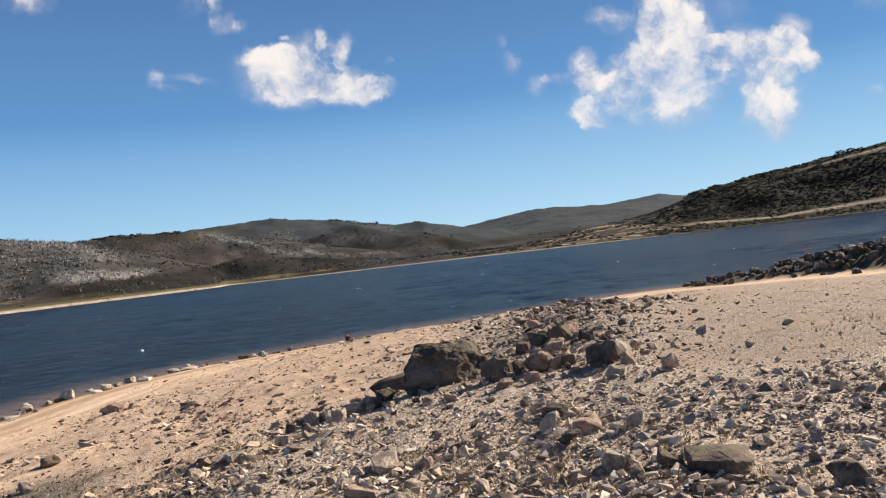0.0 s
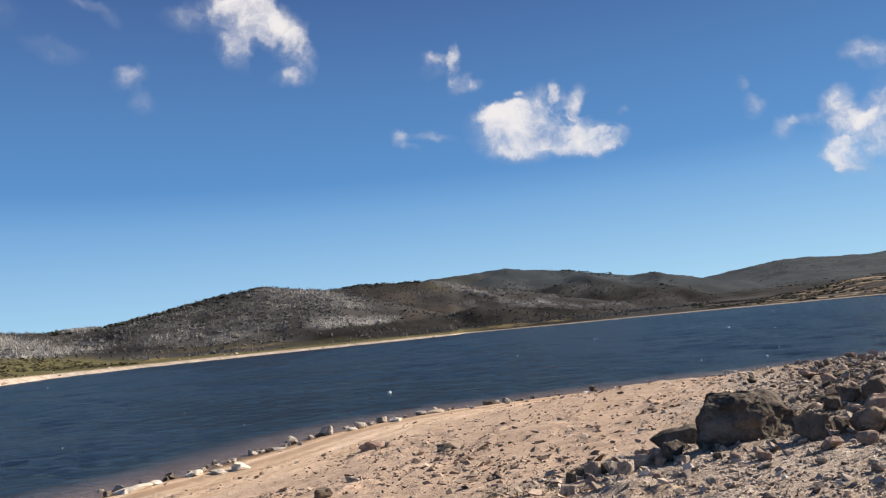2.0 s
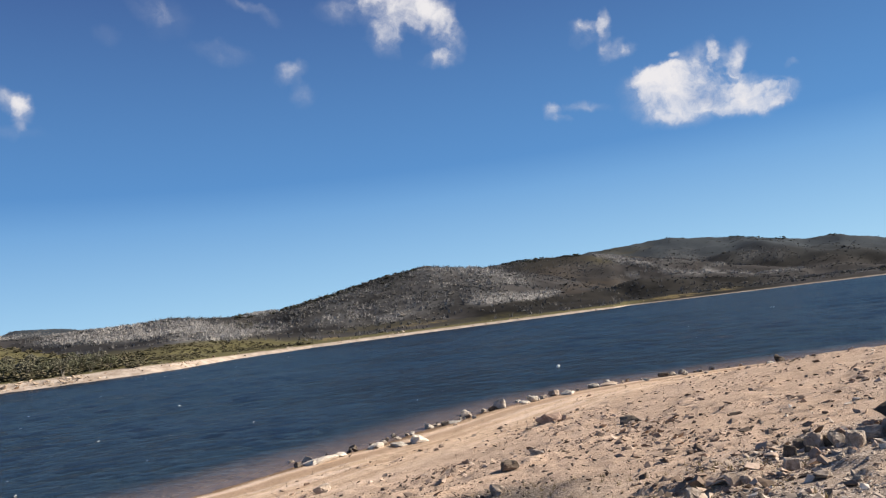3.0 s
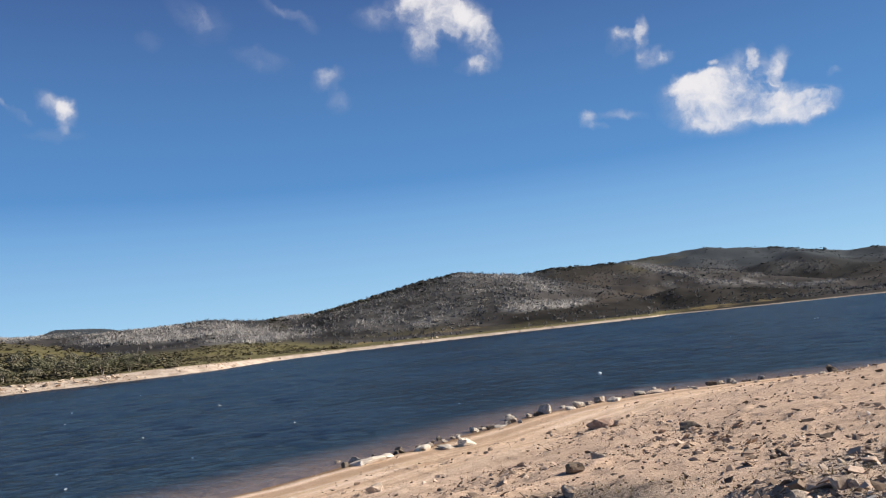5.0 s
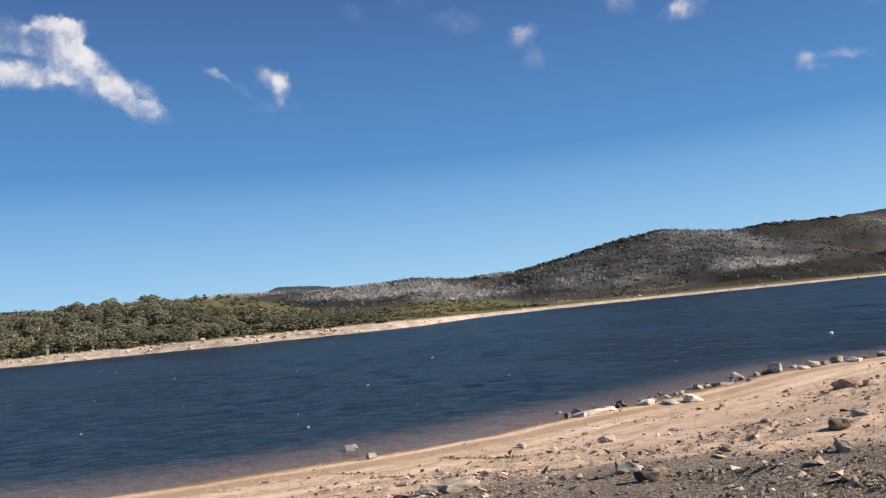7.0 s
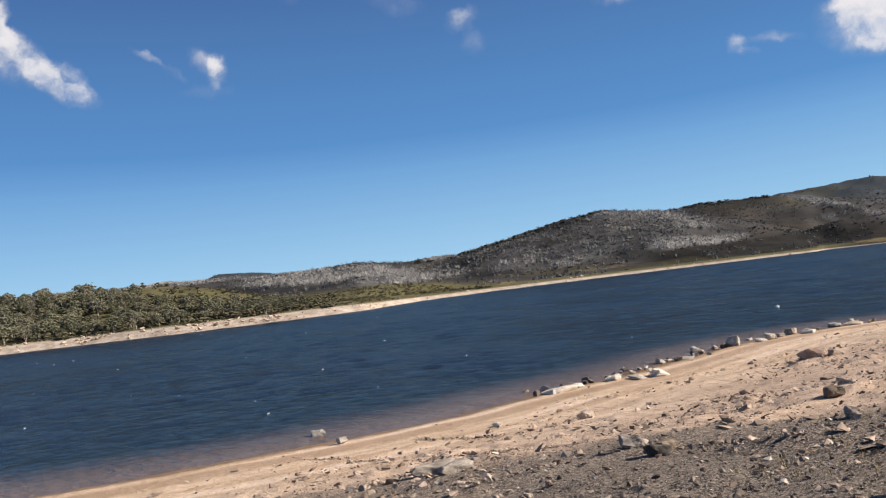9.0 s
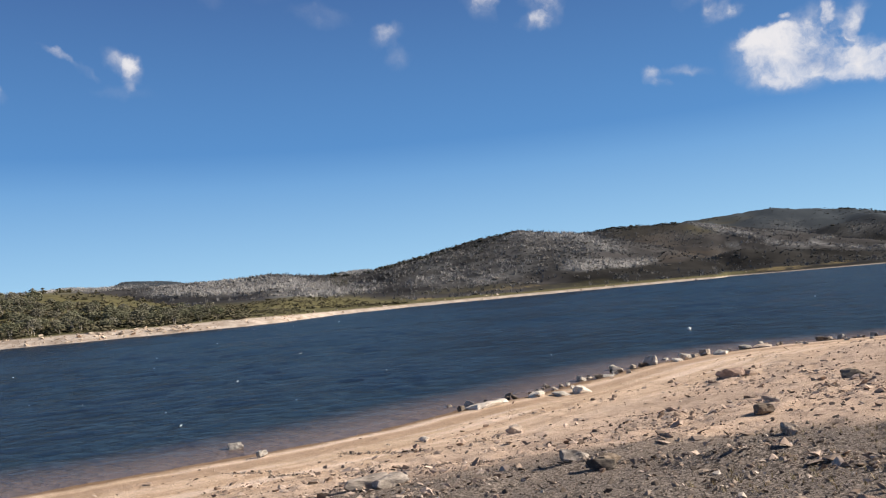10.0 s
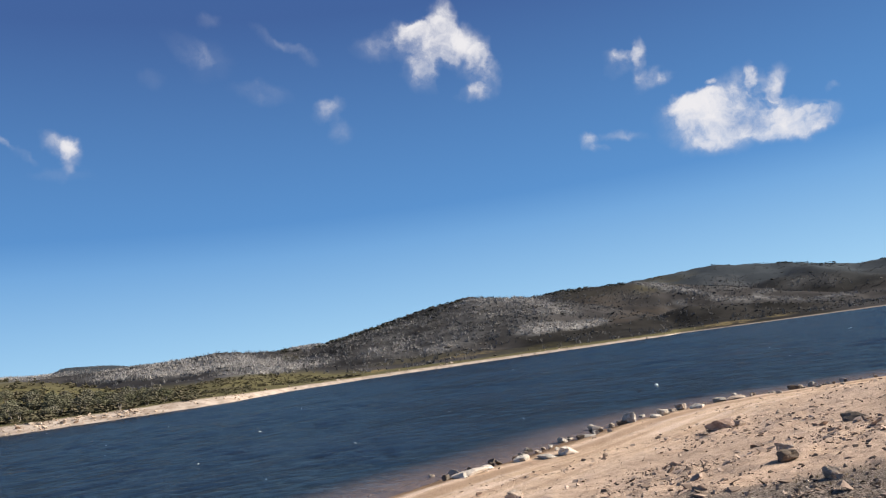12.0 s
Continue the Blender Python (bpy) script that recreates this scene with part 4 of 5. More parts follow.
for _ in range(70):
    t = rng.random()
    k = 9 + int(t * 7)
    a, b = NEAR_SHORE[k], NEAR_SHORE[k + 1]
    u = rng.random()
    px, py = a[0] + (b[0] - a[0]) * u + rng.gauss(0.2, 0.8), a[1] + (b[1] - a[1]) * u + rng.gauss(0, 0.8)
    w = 0.14 + 0.09 * rng.paretovariate(2.2)
    place_rock("shore_stone", rng.choice(ROCK_MESHES), rng.choice((MAT_STONE, MAT_PALE, MAT_BOULDER)), px, py, min(w, 0.6), min(w, 0.6) * rng.uniform(0.4, 0.7),
               "small stone at the edge of the water", "stones along the waterline", None, rng, 12)
BEACH_ROCKS = [
    (-10.2, 30.0, 0.85, 0.36, "pink"), (-9.7, 30.3, 0.5, 0.22, "stone"), (-6.1, 24.1, 0.68, 0.22, "dark"), (-7.5, 19.7, 0.36, 0.18, "stone"),
    (-6.4, 14.1, 0.30, 0.16, "stone"), (-14.2, 20.7, 0.46, 0.20, "stone"), (-8.8, 12.3, 0.42, 0.17, "dark"), (-14.4, 21.2, 0.34, 0.18, "stone"), (-7.2, 17.1, 0.48, 0.19, "dark"),
]
for x, y, w, h, kind in BEACH_ROCKS:
    place_rock("rock", rng.choice(ROUGH_MESHES), MATS[kind], x, y, w, h, LABELS[kind].replace("gravel", "sand"), "rocks on the beach", None, rng)


def spread(count, seed, lo=5.0, hi=62.0, power=1.0):
    """Random plan places in front of the bank, denser near it."""
    g = np.random.default_rng(seed)
    az = np.radians(g.uniform(-76, 39, count))
    u = g.random(count)
    r = lo * (hi / lo) ** (u ** power)
    return r * np.sin(az), r * np.cos(az), g


# loose stones that can be told apart
x, y, g = spread(2600, 11, 5.2, 40)
d = near_distance(x, y)
stony = stoniness(x, y)
keep = (g.random(len(x)) < (0.06 + 0.5 * stony) * smooth(-0.25, 0.35, fbm(x, y, 2.2, 3, 36))) & (d > 2.5) & (np.hypot(x - 0.85, y - 13.5) > 1.2) & (g.random(len(x)) > 0.88 * fine_side(x, y))
spots = list(zip(x[keep], y[keep]))[:295]
for x1, y1 in spots:
    w = min(0.045 + 0.055 * rng.paretovariate(2.2), 0.34)
    place_rock("stone", rng.choice(ROCK_MESHES), MAT_PINK if rng.random() < 0.2 else MAT_STONE, float(x1), float(y1), w, w * rng.uniform(0.4, 0.7),
               "loose weathered stone lying on the bank", "loose stones on the bank", None, rng, 14)
# heap of rubble by the water
for _ in range(290):
    t = rng.random()
    px, py = 2.6 + 8.0 * t + rng.gauss(0, 0.9 + t), 14.5 + 27 * t + rng.gauss(0, 1.8)
    w = min(0.05 + 0.065 * rng.paretovariate(1.9), 0.42) + 0.08 * t
    place_rock("rubble_rock", rng.choice(ROCK_MESHES), rng.choice((MAT_BOULDER, MAT_EARTHY, MAT_STONE, MAT_STONE, MAT_PINK)), px, py, w, w * rng.uniform(0.45, 0.75),
               "angular broken rock in a heap of rubble", "rubble heap", None, rng, 20)
# dark rocks heaped on the point across the cove
for k in range(290):
    az = 20.4 + 17.5 * rng.random() ** 0.85
    r1 = rng.gauss(71.0, 2.0)
    px, py = r1 * math.sin(radians(az)), r1 * math.cos(radians(az))
    w = rng.uniform(0.25, 0.65) + 0.035 * (az - 20) * rng.random()
    place_rock("armour_rock", rng.choice(ROCK_MESHES), MAT_STONE if rng.random() < 0.08 else MAT_BOULDER, px, py, w, w * rng.uniform(0.45, 0.8),
               "large dark rock on the stony point", "dark rocks on the point", None, rng, 18)


def templates(seed, count, points, size):
    """Small stones as arrays, for the joined rest."""
    out = []
    for k in range(count):
        r = random.Random(seed + k)
        bm = bmesh.new()
        for _ in range(points):
            v = Vector((r.gauss(0, 1), r.gauss(0, 1), r.gauss(0, 1))).normalized() * 0.5
            bm.verts.new((v.x * size[0], v.y * size[1], v.z * size[2]))
        bmesh.ops.convex_hull(bm, input=bm.verts[:])
        bmesh.ops.delete(bm, geom=[v for v in bm.verts if not v.link_faces], context="VERTS")
        bmesh.ops.triangulate(bm, faces=bm.faces[:])
        bm.verts.index_update()
        out.append((np.array([v.co[:] for v in bm.verts]), np.array([[v.index for v in f.verts] for f in bm.faces])))
        bm.free()
    return out


def scattered(name, shapes, x, y, z, wide, tall, g, mat, tilt=0.0, smooth_faces=False):
    """Many small pieces joined into one mesh."""
    which = g.integers(0, len(shapes), len(x))
    all_v, all_f, base = [], [], 0
    for k, (sv, sf) in enumerate(shapes):
        m = np.flatnonzero(which == k)
        if not len(m):
            continue
        a = g.uniform(0, 2 * np.pi, len(m))
        c, s = np.cos(a)[:, None], np.sin(a)[:, None]
        tx, ty = g.normal(0, 1, (2, len(m), 1)) * tilt
        vx, vy, vz = sv[None, :, 0] * wide[m, None], sv[None, :, 1] * wide[m, None], sv[None, :, 2] * tall[m, None]
        px = vx * c - vy * s + tx * vz + x[m, None]
        py = vx * s + vy * c + ty * vz + y[m, None]
        pz = vz - tx * vx - ty * vy + z[m, None]
        all_v.append(np.stack([px, py, pz], -1).reshape(-1, 3))
        all_f.append((sf[None] + (base + np.arange(len(m)) * len(sv))[:, None, None]).reshape(-1, 3))
        base += len(m) * len(sv)
    return sheet(name, np.concatenate(all_v), np.concatenate(all_f), mat, smooth_faces=smooth_faces)


x, y, g = spread(115000, 12, 4.8, 42, 1.2)
d = near_distance(x, y)
stony = stoniness(x, y)
keep = (g.random(len(x)) < 0.03 + (0.15 * smooth(2, 9, d) + 0.85 * stony) * smooth(-0.9, 0.15, fbm(x, y, 1.3, 3, 39))) & (d > 0.3) & (g.random(len(x)) > 0.4 * fine_side(x, y))
x, y, d = x[keep], y[keep], d[keep]
w = np.minimum(0.019 + 0.021 * g.pareto(2.2, len(x)), 0.13) * np.where(x < -3, 0.85, 1.15) * (1 + 0.012 * np.hypot(x, y)) * (1 - 0.5 * fine_side(x, y))
for part_of, mat, words in ((x > -3 + 2 * fbm(x, y, 3, 2, 38), MAT_PEBBLE, "grey and tan"), (x <= -3 + 2 * fbm(x, y, 3, 2, 38), MAT_GRIT, "dark brown-grey")):
    px, py, pw = x[part_of], y[part_of], w[part_of]
    pebbles = scattered("pebbles", templates(300, 14, 7, (1.0, 0.85, 0.72)), px, py, land_height(px, py) + 0.12 * pw, pw, pw * g.uniform(0.6, 1.0, len(px)), g, mat, 0.25)
    tagged(pebbles, words + " gravel strewn over the bank", "gravel", kind="stuff")


g = np.random.default_rng(19)
x, y = g.uniform(-9, 6, 16000), g.uniform(-7, 6, 16000)
keep = np.hypot(x, y) < 6.5
x, y = x[keep], y[keep]
w = np.minimum(0.018 + 0.016 * g.pareto(2.0, len(x)), 0.12)
underfoot = scattered("pebbles", templates(300, 14, 8, (1.0, 0.85, 0.72)), x, y, land_height(x, y) + 0.12 * w, w, w * g.uniform(0.6, 1.0, len(x)), g, MAT_PEBBLE, 0.25)
tagged(underfoot, "loose tan and grey gravel on the bank", "gravel", kind="stuff")

g = np.random.default_rng(17)
t = g.random(5200)
x, y = 2.6 + 8.0 * t + g.normal(0, 1.2 + 0.8 * t), 14.0 + 27 * t + g.normal(0, 2.0, 5200)
w = np.minimum(0.05 + 0.035 * g.pareto(1.8, len(x)), 0.26)
keep = near_distance(x, y) > 0.5
x, y, w = x[keep], y[keep], w[keep]
debris = scattered("small_rubble", templates(380, 12, 8, (1.0, 0.85, 0.7)), x, y, land_height(x, y) + 0.12 * w, w, w * g.uniform(0.5, 0.9, len(x)), g, MAT_GRIT, 0.25)
tagged(debris, "dark brown broken stones between the larger rubble", "rubble", kind="stuff")


def dry_grass_shapes():
    out = []
    for k in range(6):
        r = random.Random(980 + k)
        vs, fs = [], []
        for _ in range(7):
            a, lean, w = r.uniform(0, 6.283), r.uniform(0.1, 0.7), 0.035
            x0, y0, s = r.uniform(-.2, .2), r.uniform(-.2, .2), len(vs)
            vs += [(x0 - math.sin(a) * w, y0 + math.cos(a) * w, 0), (x0 + math.sin(a) * w, y0 - math.cos(a) * w, 0), (x0 + math.cos(a) * lean, y0 + math.sin(a) * lean, r.uniform(0.5, 1))]
            fs.append((s, s + 1, s + 2))
        out.append((np.array(vs), np.array(fs)))
    return out


x, y, g = spread(5200, 16, 5, 16)
keep = (fbm(x, y, 2.5, 3, 37) > 0.12) & (near_distance(x, y) > 13)
x, y = x[keep], y[keep]
h = g.uniform(0.04, 0.12, len(x))
grass = scattered("dry_grass", dry_grass_shapes(), x, y, land_height(x, y) - 0.005, h * 1.2, h, g, MAT_STRAW)
tagged(grass, "sparse straw-coloured grass tufts between the stones", "grass", kind="stuff")

g = np.random.default_rng(91)
az = np.radians(g.uniform(-77, -9, 14000))
r = np.interp(np.degrees(az), FAR_SHORE[:, 0], FAR_SHORE[:, 1]) + g.uniform(-2, 15, 14000)
x, y = r * np.sin(az), r * np.cos(az)
keep = (far_distance(x, y) > 0.5) & (g.random(len(x)) < np.where(np.degrees(az) < -40, 0.6, 0.12) * (0.4 + fbm(x, y, 12, 3, 92)))
x, y = x[keep], y[keep]
w = np.minimum(0.35 + 0.3 * g.pareto(2.0, len(x)), 2.2)
rubble = scattered("shore_rubble", templates(330, 8, 9, (1.0, 0.8, 0.7)), x, y, land_height(x, y) + 0.1 * w, w, w * g.uniform(0.5, 0.9, len(x)), g, MAT_RUBBLE, 0.2)
tagged(rubble, "pale tan boulders along the far shore", "rubble", kind="stuff")


x, y, g = spread(80000, 14, 7, 50, 0.9)
d = near_distance(x, y)
keep = (g.random(len(x)) < 0.9 * smooth(1.5, 9, d + 4 * fbm(x, y, 4, 3, 34)) * smooth(-0.2, 0.4, fbm(x, y, 1.8, 3, 35))) & (d > 1.0) & (stoniness(x, y) < 0.9)
x, y = x[keep], y[keep]
w = np.minimum(0.030 + 0.032 * g.pareto(1.8, len(x)), 0.24) * (1 + 0.012 * np.hypot(x, y))
clods = scattered("sand_clods", templates(360, 8, 6, (1.0, 0.8, 0.6)), x, y, land_height(x, y) + 0.05 * w, w, w * g.uniform(0.5, 0.9, len(x)), g, MAT_CLOD, 0.25)
tagged(clods, "tan clods and grit on the sand", "grit", kind="stuff")


x, y, g = spread(16000, 15, 7, 46, 0.9)
d = near_distance(x, y)
keep = (g.random(len(x)) < smooth(4, 10, d) * smooth(0.0, 0.45, fbm(x, y, 2.6, 3, 48))) & (stoniness(x, y) < 0.95)
x, y = x[keep], y[keep]
w = np.minimum(0.05 + 0.05 * g.pareto(2.0, len(x)), 0.30)
lumps = scattered("earth_clods", templates(420, 12, 9, (1.0, 0.8, 0.6)), x, y, land_height(x, y) + 0.06 * w, w, w * g.uniform(0.55, 1.0, len(x)), g, MAT_EARTH, 0.3)
tagged(lumps, "dark brown clods and stones on the upper beach", "clods", kind="stuff")


g = np.random.default_rng(23)
xs, ys = [], []
for (ax, ay), (bx, by), many in (((-21.0, 16.8), (-17.4, 16.0), 420), ((-19.2, 19.4), (-15.8, 18.8), 380), ((-9.6, 13.1), (-5.8, 12.3), 520), ((-15.5, 15.2), (-11.0, 14.6), 260)):
    t = g.random(many)
    xs.append(ax + (bx - ax) * t + g.normal(0, 0.12, many))
    ys.append(ay + (by - ay) * t + 0.25 * fbm(ax + 4 * t, ay * np.ones(many), 1.2, 3, 51) + g.normal(0, 0.07 + 0.12 * g.random(many) ** 3, many))
x, y = np.concatenate(xs), np.concatenate(ys)
w = np.minimum(0.03 + 0.03 * g.pareto(2.2, len(x)), 0.16)
drift = scattered("drift_debris", templates(440, 10, 8, (1.0, 0.6, 0.5)), x, y, land_height(x, y) + 0.1 * w, w, w * g.uniform(0.7, 1.2, len(x)), g, MAT_GRIT, 0.4)
tagged(drift, "dark stones and debris in old waterlines on the beach", "debris", kind="stuff")


# ---------------------------------------------------------------- trees and scrub
def tuft(rng, mid, size):
    """A small ragged clump of leaves: a jittered eight-sided solid."""
    base = [(1, 0, 0), (0, 1, 0), (-1, 0, 0), (0, -1, 0), (0, 0, 0.8), (0, 0, -0.6)]
    v = [tuple(mid[k] + size * (b[k] * rng.uniform(0.55, 1.25) + rng.uniform(-0.25, 0.25)) for k in range(3)) for b in base]
    return v, [(0, 1, 4), (1, 2, 4), (2, 3, 4), (3, 0, 4), (1, 0, 5), (2, 1, 5), (3, 2, 5), (0, 3, 5)]


def snow_gum(seed):
    """Arrays for the trunk with limbs and for the crown of a low, many-stemmed gum about 7 m tall."""
    r = random.Random(seed)
    tv, tf, cv, cf = [], [], [], []

    def limb(a, b, ra, rb):
        a, b = Vector(a), Vector(b)
        q = (b - a).to_track_quat("Z", "Y")
        start = len(tv)
        for p, rad in ((a, ra), ((a + b) / 2 + Vector((r.uniform(-.15, .15), r.uniform(-.15, .15), 0)), (ra + rb) / 2), (b, rb)):
            for k in range(5):
                tv.append(tuple(p + q @ Vector((math.cos(k * 1.2566) * rad, math.sin(k * 1.2566) * rad, 0))))
        for ring in range(2):
            for k in range(5):
                i, j = start + ring * 5 + k, start + ring * 5 + (k + 1) % 5
                tf.append((i, j, j + 5, i + 5))

    stems = r.randint(1, 3)
    for s in range(stems):
        a = r.uniform(0, 6.283)
        foot = (math.cos(a) * 0.2 * (stems > 1), math.sin(a) * 0.2 * (stems > 1), -0.4)
        top = (math.cos(a) * r.uniform(0.3, 1.1), math.sin(a) * r.uniform(0.3, 1.1), r.uniform(2.4, 3.4))
        limb(foot, top, 0.2, 0.13)
        for _ in range(4):
            b = a + r.uniform(-1.6, 1.6)
            tip = (top[0] + math.cos(b) * r.uniform(0.8, 1.8), top[1] + math.sin(b) * r.uniform(0.8, 1.8), top[2] + r.uniform(0.5, 1.9))
            limb(top, tip, 0.11, 0.04)
            for _ in range(8):
                mid = [tip[k] + r.gauss(0, (0.75, 0.75, 0.5)[k]) for k in range(3)]
                v, f = tuft(r, mid, r.uniform(0.22, 0.5))
                cf.extend(tuple(i + len(cv) for i in t) for t in f)
                cv.extend(v)
    for _ in range(150 - stems * 10):
        a, e = r.uniform(0, 6.283), math.asin(r.uniform(-0.6, 1.0))
        mid = (math.cos(a) * math.cos(e) * 2.7 * r.uniform(0.6, 1.08), math.sin(a) * math.cos(e) * 2.7 * r.uniform(0.6, 1.08), 3.7 + math.sin(e) * 2.6 * r.uniform(0.7, 1.0))
        v, f = tuft(r, mid, r.uniform(0.28, 0.52))
        cf.extend(tuple(i + len(cv) for i in t) for t in f)
        cv.extend(v)
    trunk, crown = bpy.data.meshes.new("trunk"), bpy.data.meshes.new("crown")
    trunk.from_pydata(tv, [], tf)
    crown.from_pydata(cv, [], cf)
    trunk.materials.append(MAT_BARK)
    crown.materials.append(MAT_LEAF)
    return trunk, crown


def gum_tree(seed):
    trunk, crown = snow_gum(seed)
    tree = new("gum_tree")
    for name, me in (("trunk", trunk), ("crown", crown)):
        new(name, me).parent = tree
    return tagged(tree, "bushy olive-green snow gum on the far shore", "tree", "gum trees on the far shore")


def polar_spots(count, seed, az0, az1, r0, r1):
    g = np.random.default_rng(seed)
    az = np.radians(g.uniform(az0, az1, count))
    r = np.sqrt(g.uniform(r0 ** 2, r1 ** 2, count))
    return r * np.sin(az), r * np.cos(az), g


kinds = [gum_tree(500 + k) for k in range(7)]
x, y, g = polar_spots(5200, 21, -77, -46, 262, 425)
e, az = far_distance(x, y), np.degrees(np.arctan2(x, y))
limit = np.interp(az, (-62, -58, -54, -50, -47.5, -46), (150, 100, 80, 85, 60, 20))
keep = (e > 15 + 5 * fbm(x, y, 20, 2, 3)) & (e < limit)
chosen = []
for x1, y1 in zip(x[keep], y[keep]):
    if len(chosen) < 300 and all((x1 - a) ** 2 + (y1 - b) ** 2 > 30 for a, b in chosen):
        chosen.append((float(x1), float(y1)))
for k, (x1, y1) in enumerate(chosen):
    size = rng.choice((rng.uniform(0.5, 0.8), rng.uniform(0.7, 1.15)))
    spot = pose(x1, y1, land(x1, y1), 0, 0, rng.uniform(0, 360)) @ Matrix.Diagonal((size * rng.uniform(0.9, 1.2), size * rng.uniform(0.9, 1.2), size, 1))
    if k < len(kinds):
        kinds[k].matrix_basis = spot
    else:
        one = copy_thing(rng.choice(kinds), spot)
        one.matrix_basis = spot


for k in range(26):  # trees along the crest beyond the lake
    az, r1 = radians(rng.choice((rng.uniform(21.5, 25.5), rng.uniform(21.5, 36)))), rng.uniform(720, 790)
    size = rng.uniform(0.7, 1.25)
    x1, y1 = r1 * math.sin(az), r1 * math.cos(az)
    one = copy_thing(rng.choice(kinds), pose(x1, y1, land(x1, y1) - 1.2, 0, 0, rng.uniform(0, 360)) @ Matrix.Diagonal((size * 1.3, size * 1.3, size * 0.9, 1)))
    tagged(one, "dark bushy gum tree on the ridge of the hill", "tree", "gum trees on the ridge")


def thicket_shapes():
    """Rounded shrubs of many small clumps."""
    out = []
    for k in range(8):
        r = random.Random(930 + k)
        vs, fs = [], []
        for _ in range(7):
            a, d = r.uniform(0, 6.283), r.uniform(0, 0.42)
            v, f = tuft(r, (math.cos(a) * d, math.sin(a) * d, r.uniform(0.12, 0.85 - d)), r.uniform(0.13, 0.24))
            fs += [tuple(i + len(vs) for i in t) for t in f]
            vs += v
        out.append((np.array(vs), np.array(fs)))
    return out


def bush_shapes():
    out = []
    for k in range(8):
        r = random.Random(900 + k)
        vs, fs = [], []
        for _ in range(2):
            v, f = tuft(r, (r.uniform(-.35, .35), r.uniform(-.35, .35), r.uniform(0.15, 0.6)), r.uniform(0.28, 0.5))
            fs += [tuple(i + len(vs) for i in t) for t in f]
            vs += v
        out.append((np.array(vs), np.array(fs)))
    return out


def dead_shapes():
    """Bare gums: several thin stems that fork upwards."""
    out = []
    for k in range(10):
        r = random.Random(950 + k)
        vs, fs = [], []
        for _ in range(7):
            a, lean = r.uniform(0, 6.283), abs(r.gauss(0, 0.2))
            x0, y0 = r.uniform(-.16, .16), r.uniform(-.16, .16)
            tip = (x0 + math.cos(a) * lean * 1.6, y0 + math.sin(a) * lean * 1.6, r.uniform(0.4, 1.0))
            w, b = r.uniform(0.04, 0.08), r.uniform(0, 3.14)
            s = len(vs)
            vs += [(x0 - math.sin(b) * w, y0 + math.cos(b) * w, 0), (x0 + math.sin(b) * w, y0 - math.cos(b) * w, 0), tip]
            fs.append((s, s + 1, s + 2))
        out.append((np.array(vs), np.array(fs)))
    return out


# dead timber stands where the hills are bleached, pale where it is thick and weathered where it is thin
x, y, g = polar_spots(190000, 40, -72, 5, 440, 1300)
az, r = np.degrees(np.arctan2(x, y)), np.hypot(x, y)
thick = bleached(x, y, az, height_angle(x, y))
keep = g.random(len(x)) < thick * 0.95 * smooth(1500, 900, r)
x, y, thick = x[keep], y[keep], thick[keep]
for pale, mat, grey, words in ((True, MAT_DEAD, MAT_GREY, "bleached pale grey"), (False, MAT_WEATHERED, MAT_BROWN, "weathered dark grey")):
    k = (thick + g.normal(0, 0.12, len(x)) > 0.5) == pale
    px, py = x[k], y[k]
    h = g.uniform(1.4, 3.6, len(px))
    dead = scattered("dead_trees", dead_shapes(), px, py, land_height(px, py) - 0.2, h * 1.25, h, g, mat, 0.1)
    tagged(dead, words + " thickets of bare trees on the hills", "dead trees", kind="stuff")
    k = g.random(len(px)) < 0.16
    px, py, h = px[k] + 2.0, py[k] + 1.0, g.uniform(0.9, 2.0, int(k.sum()))
    bare = scattered("bare_scrub", bush_shapes(), px, py, land_height(px, py) - 0.2, h * 1.7, h, g, grey)
    tagged(bare, words + " leafless bushes among the dead trees", "scrub", kind="stuff")

# dark trees along the crests
xs, ys = [], []
for crest, az0, az1, many in (("grey_hill", -38, -25, 200), ("middle_hill", -19, -13.5, 150), ("round_hill", -5, 3, 260), ("left_ridge", -47, -35, 130), ("right_hill", 21.5, 36, 260)):
    g = np.random.default_rng(int(100 - az0))
    az = g.uniform(az0, az1, many)
    r = HILLS[crest][0] * (1 + 0.05 * fbm(az, az * 0 + list(HILLS).index(crest), 9, 2, 40 + list(HILLS).index(crest))) + g.normal(0, 14, many)
    k = fbm(az, az * 0, 2.0, 3, 47) > -0.25
    xs.append((r * np.sin(np.radians(az)))[k])
    ys.append((r * np.cos(np.radians(az)))[k])
x, y = np.concatenate(xs), np.concatenate(ys)
h = g.uniform(1.2, 3.2, len(x)) * np.where(np.hypot(x, y) > 1100, 0.9, 1.0)
crests = scattered("crest_trees", bush_shapes(), x, y, land_height(x, y) - 0.4, h * 1.8, h, g, MAT_CREST)
tagged(crests, "low dark green trees along the hill crests", "trees", kind="stuff")

x, y, g = polar_spots(44000, 71, -77, 39, 290, 1400)
e, az, r = far_distance(x, y), np.degrees(np.arctan2(x, y)), np.hypot(x, y)
thick = fbm(x, y, 90, 4, 57) + 0.35 * fbm(x, y, 18, 2, 58) - 0.5 * smooth(-21, -19, az) * smooth(-12, -15, az) * (r > 690) - 0.22 * smooth(-8, -12, az)
keep = (e > 22) & (thick > np.where(e < 70, 0.12, -0.12) - 0.7 * smooth(17, 22, az) * smooth(20, 60, e) + 0.15 * smooth(10, 13, az) * smooth(21, 18, az) * smooth(150, 90, e)) & (g.random(len(x)) < 0.75 - 0.5 * (r > 800) + 0.3 * smooth(15, 21, az))
x, y = x[keep], y[keep]
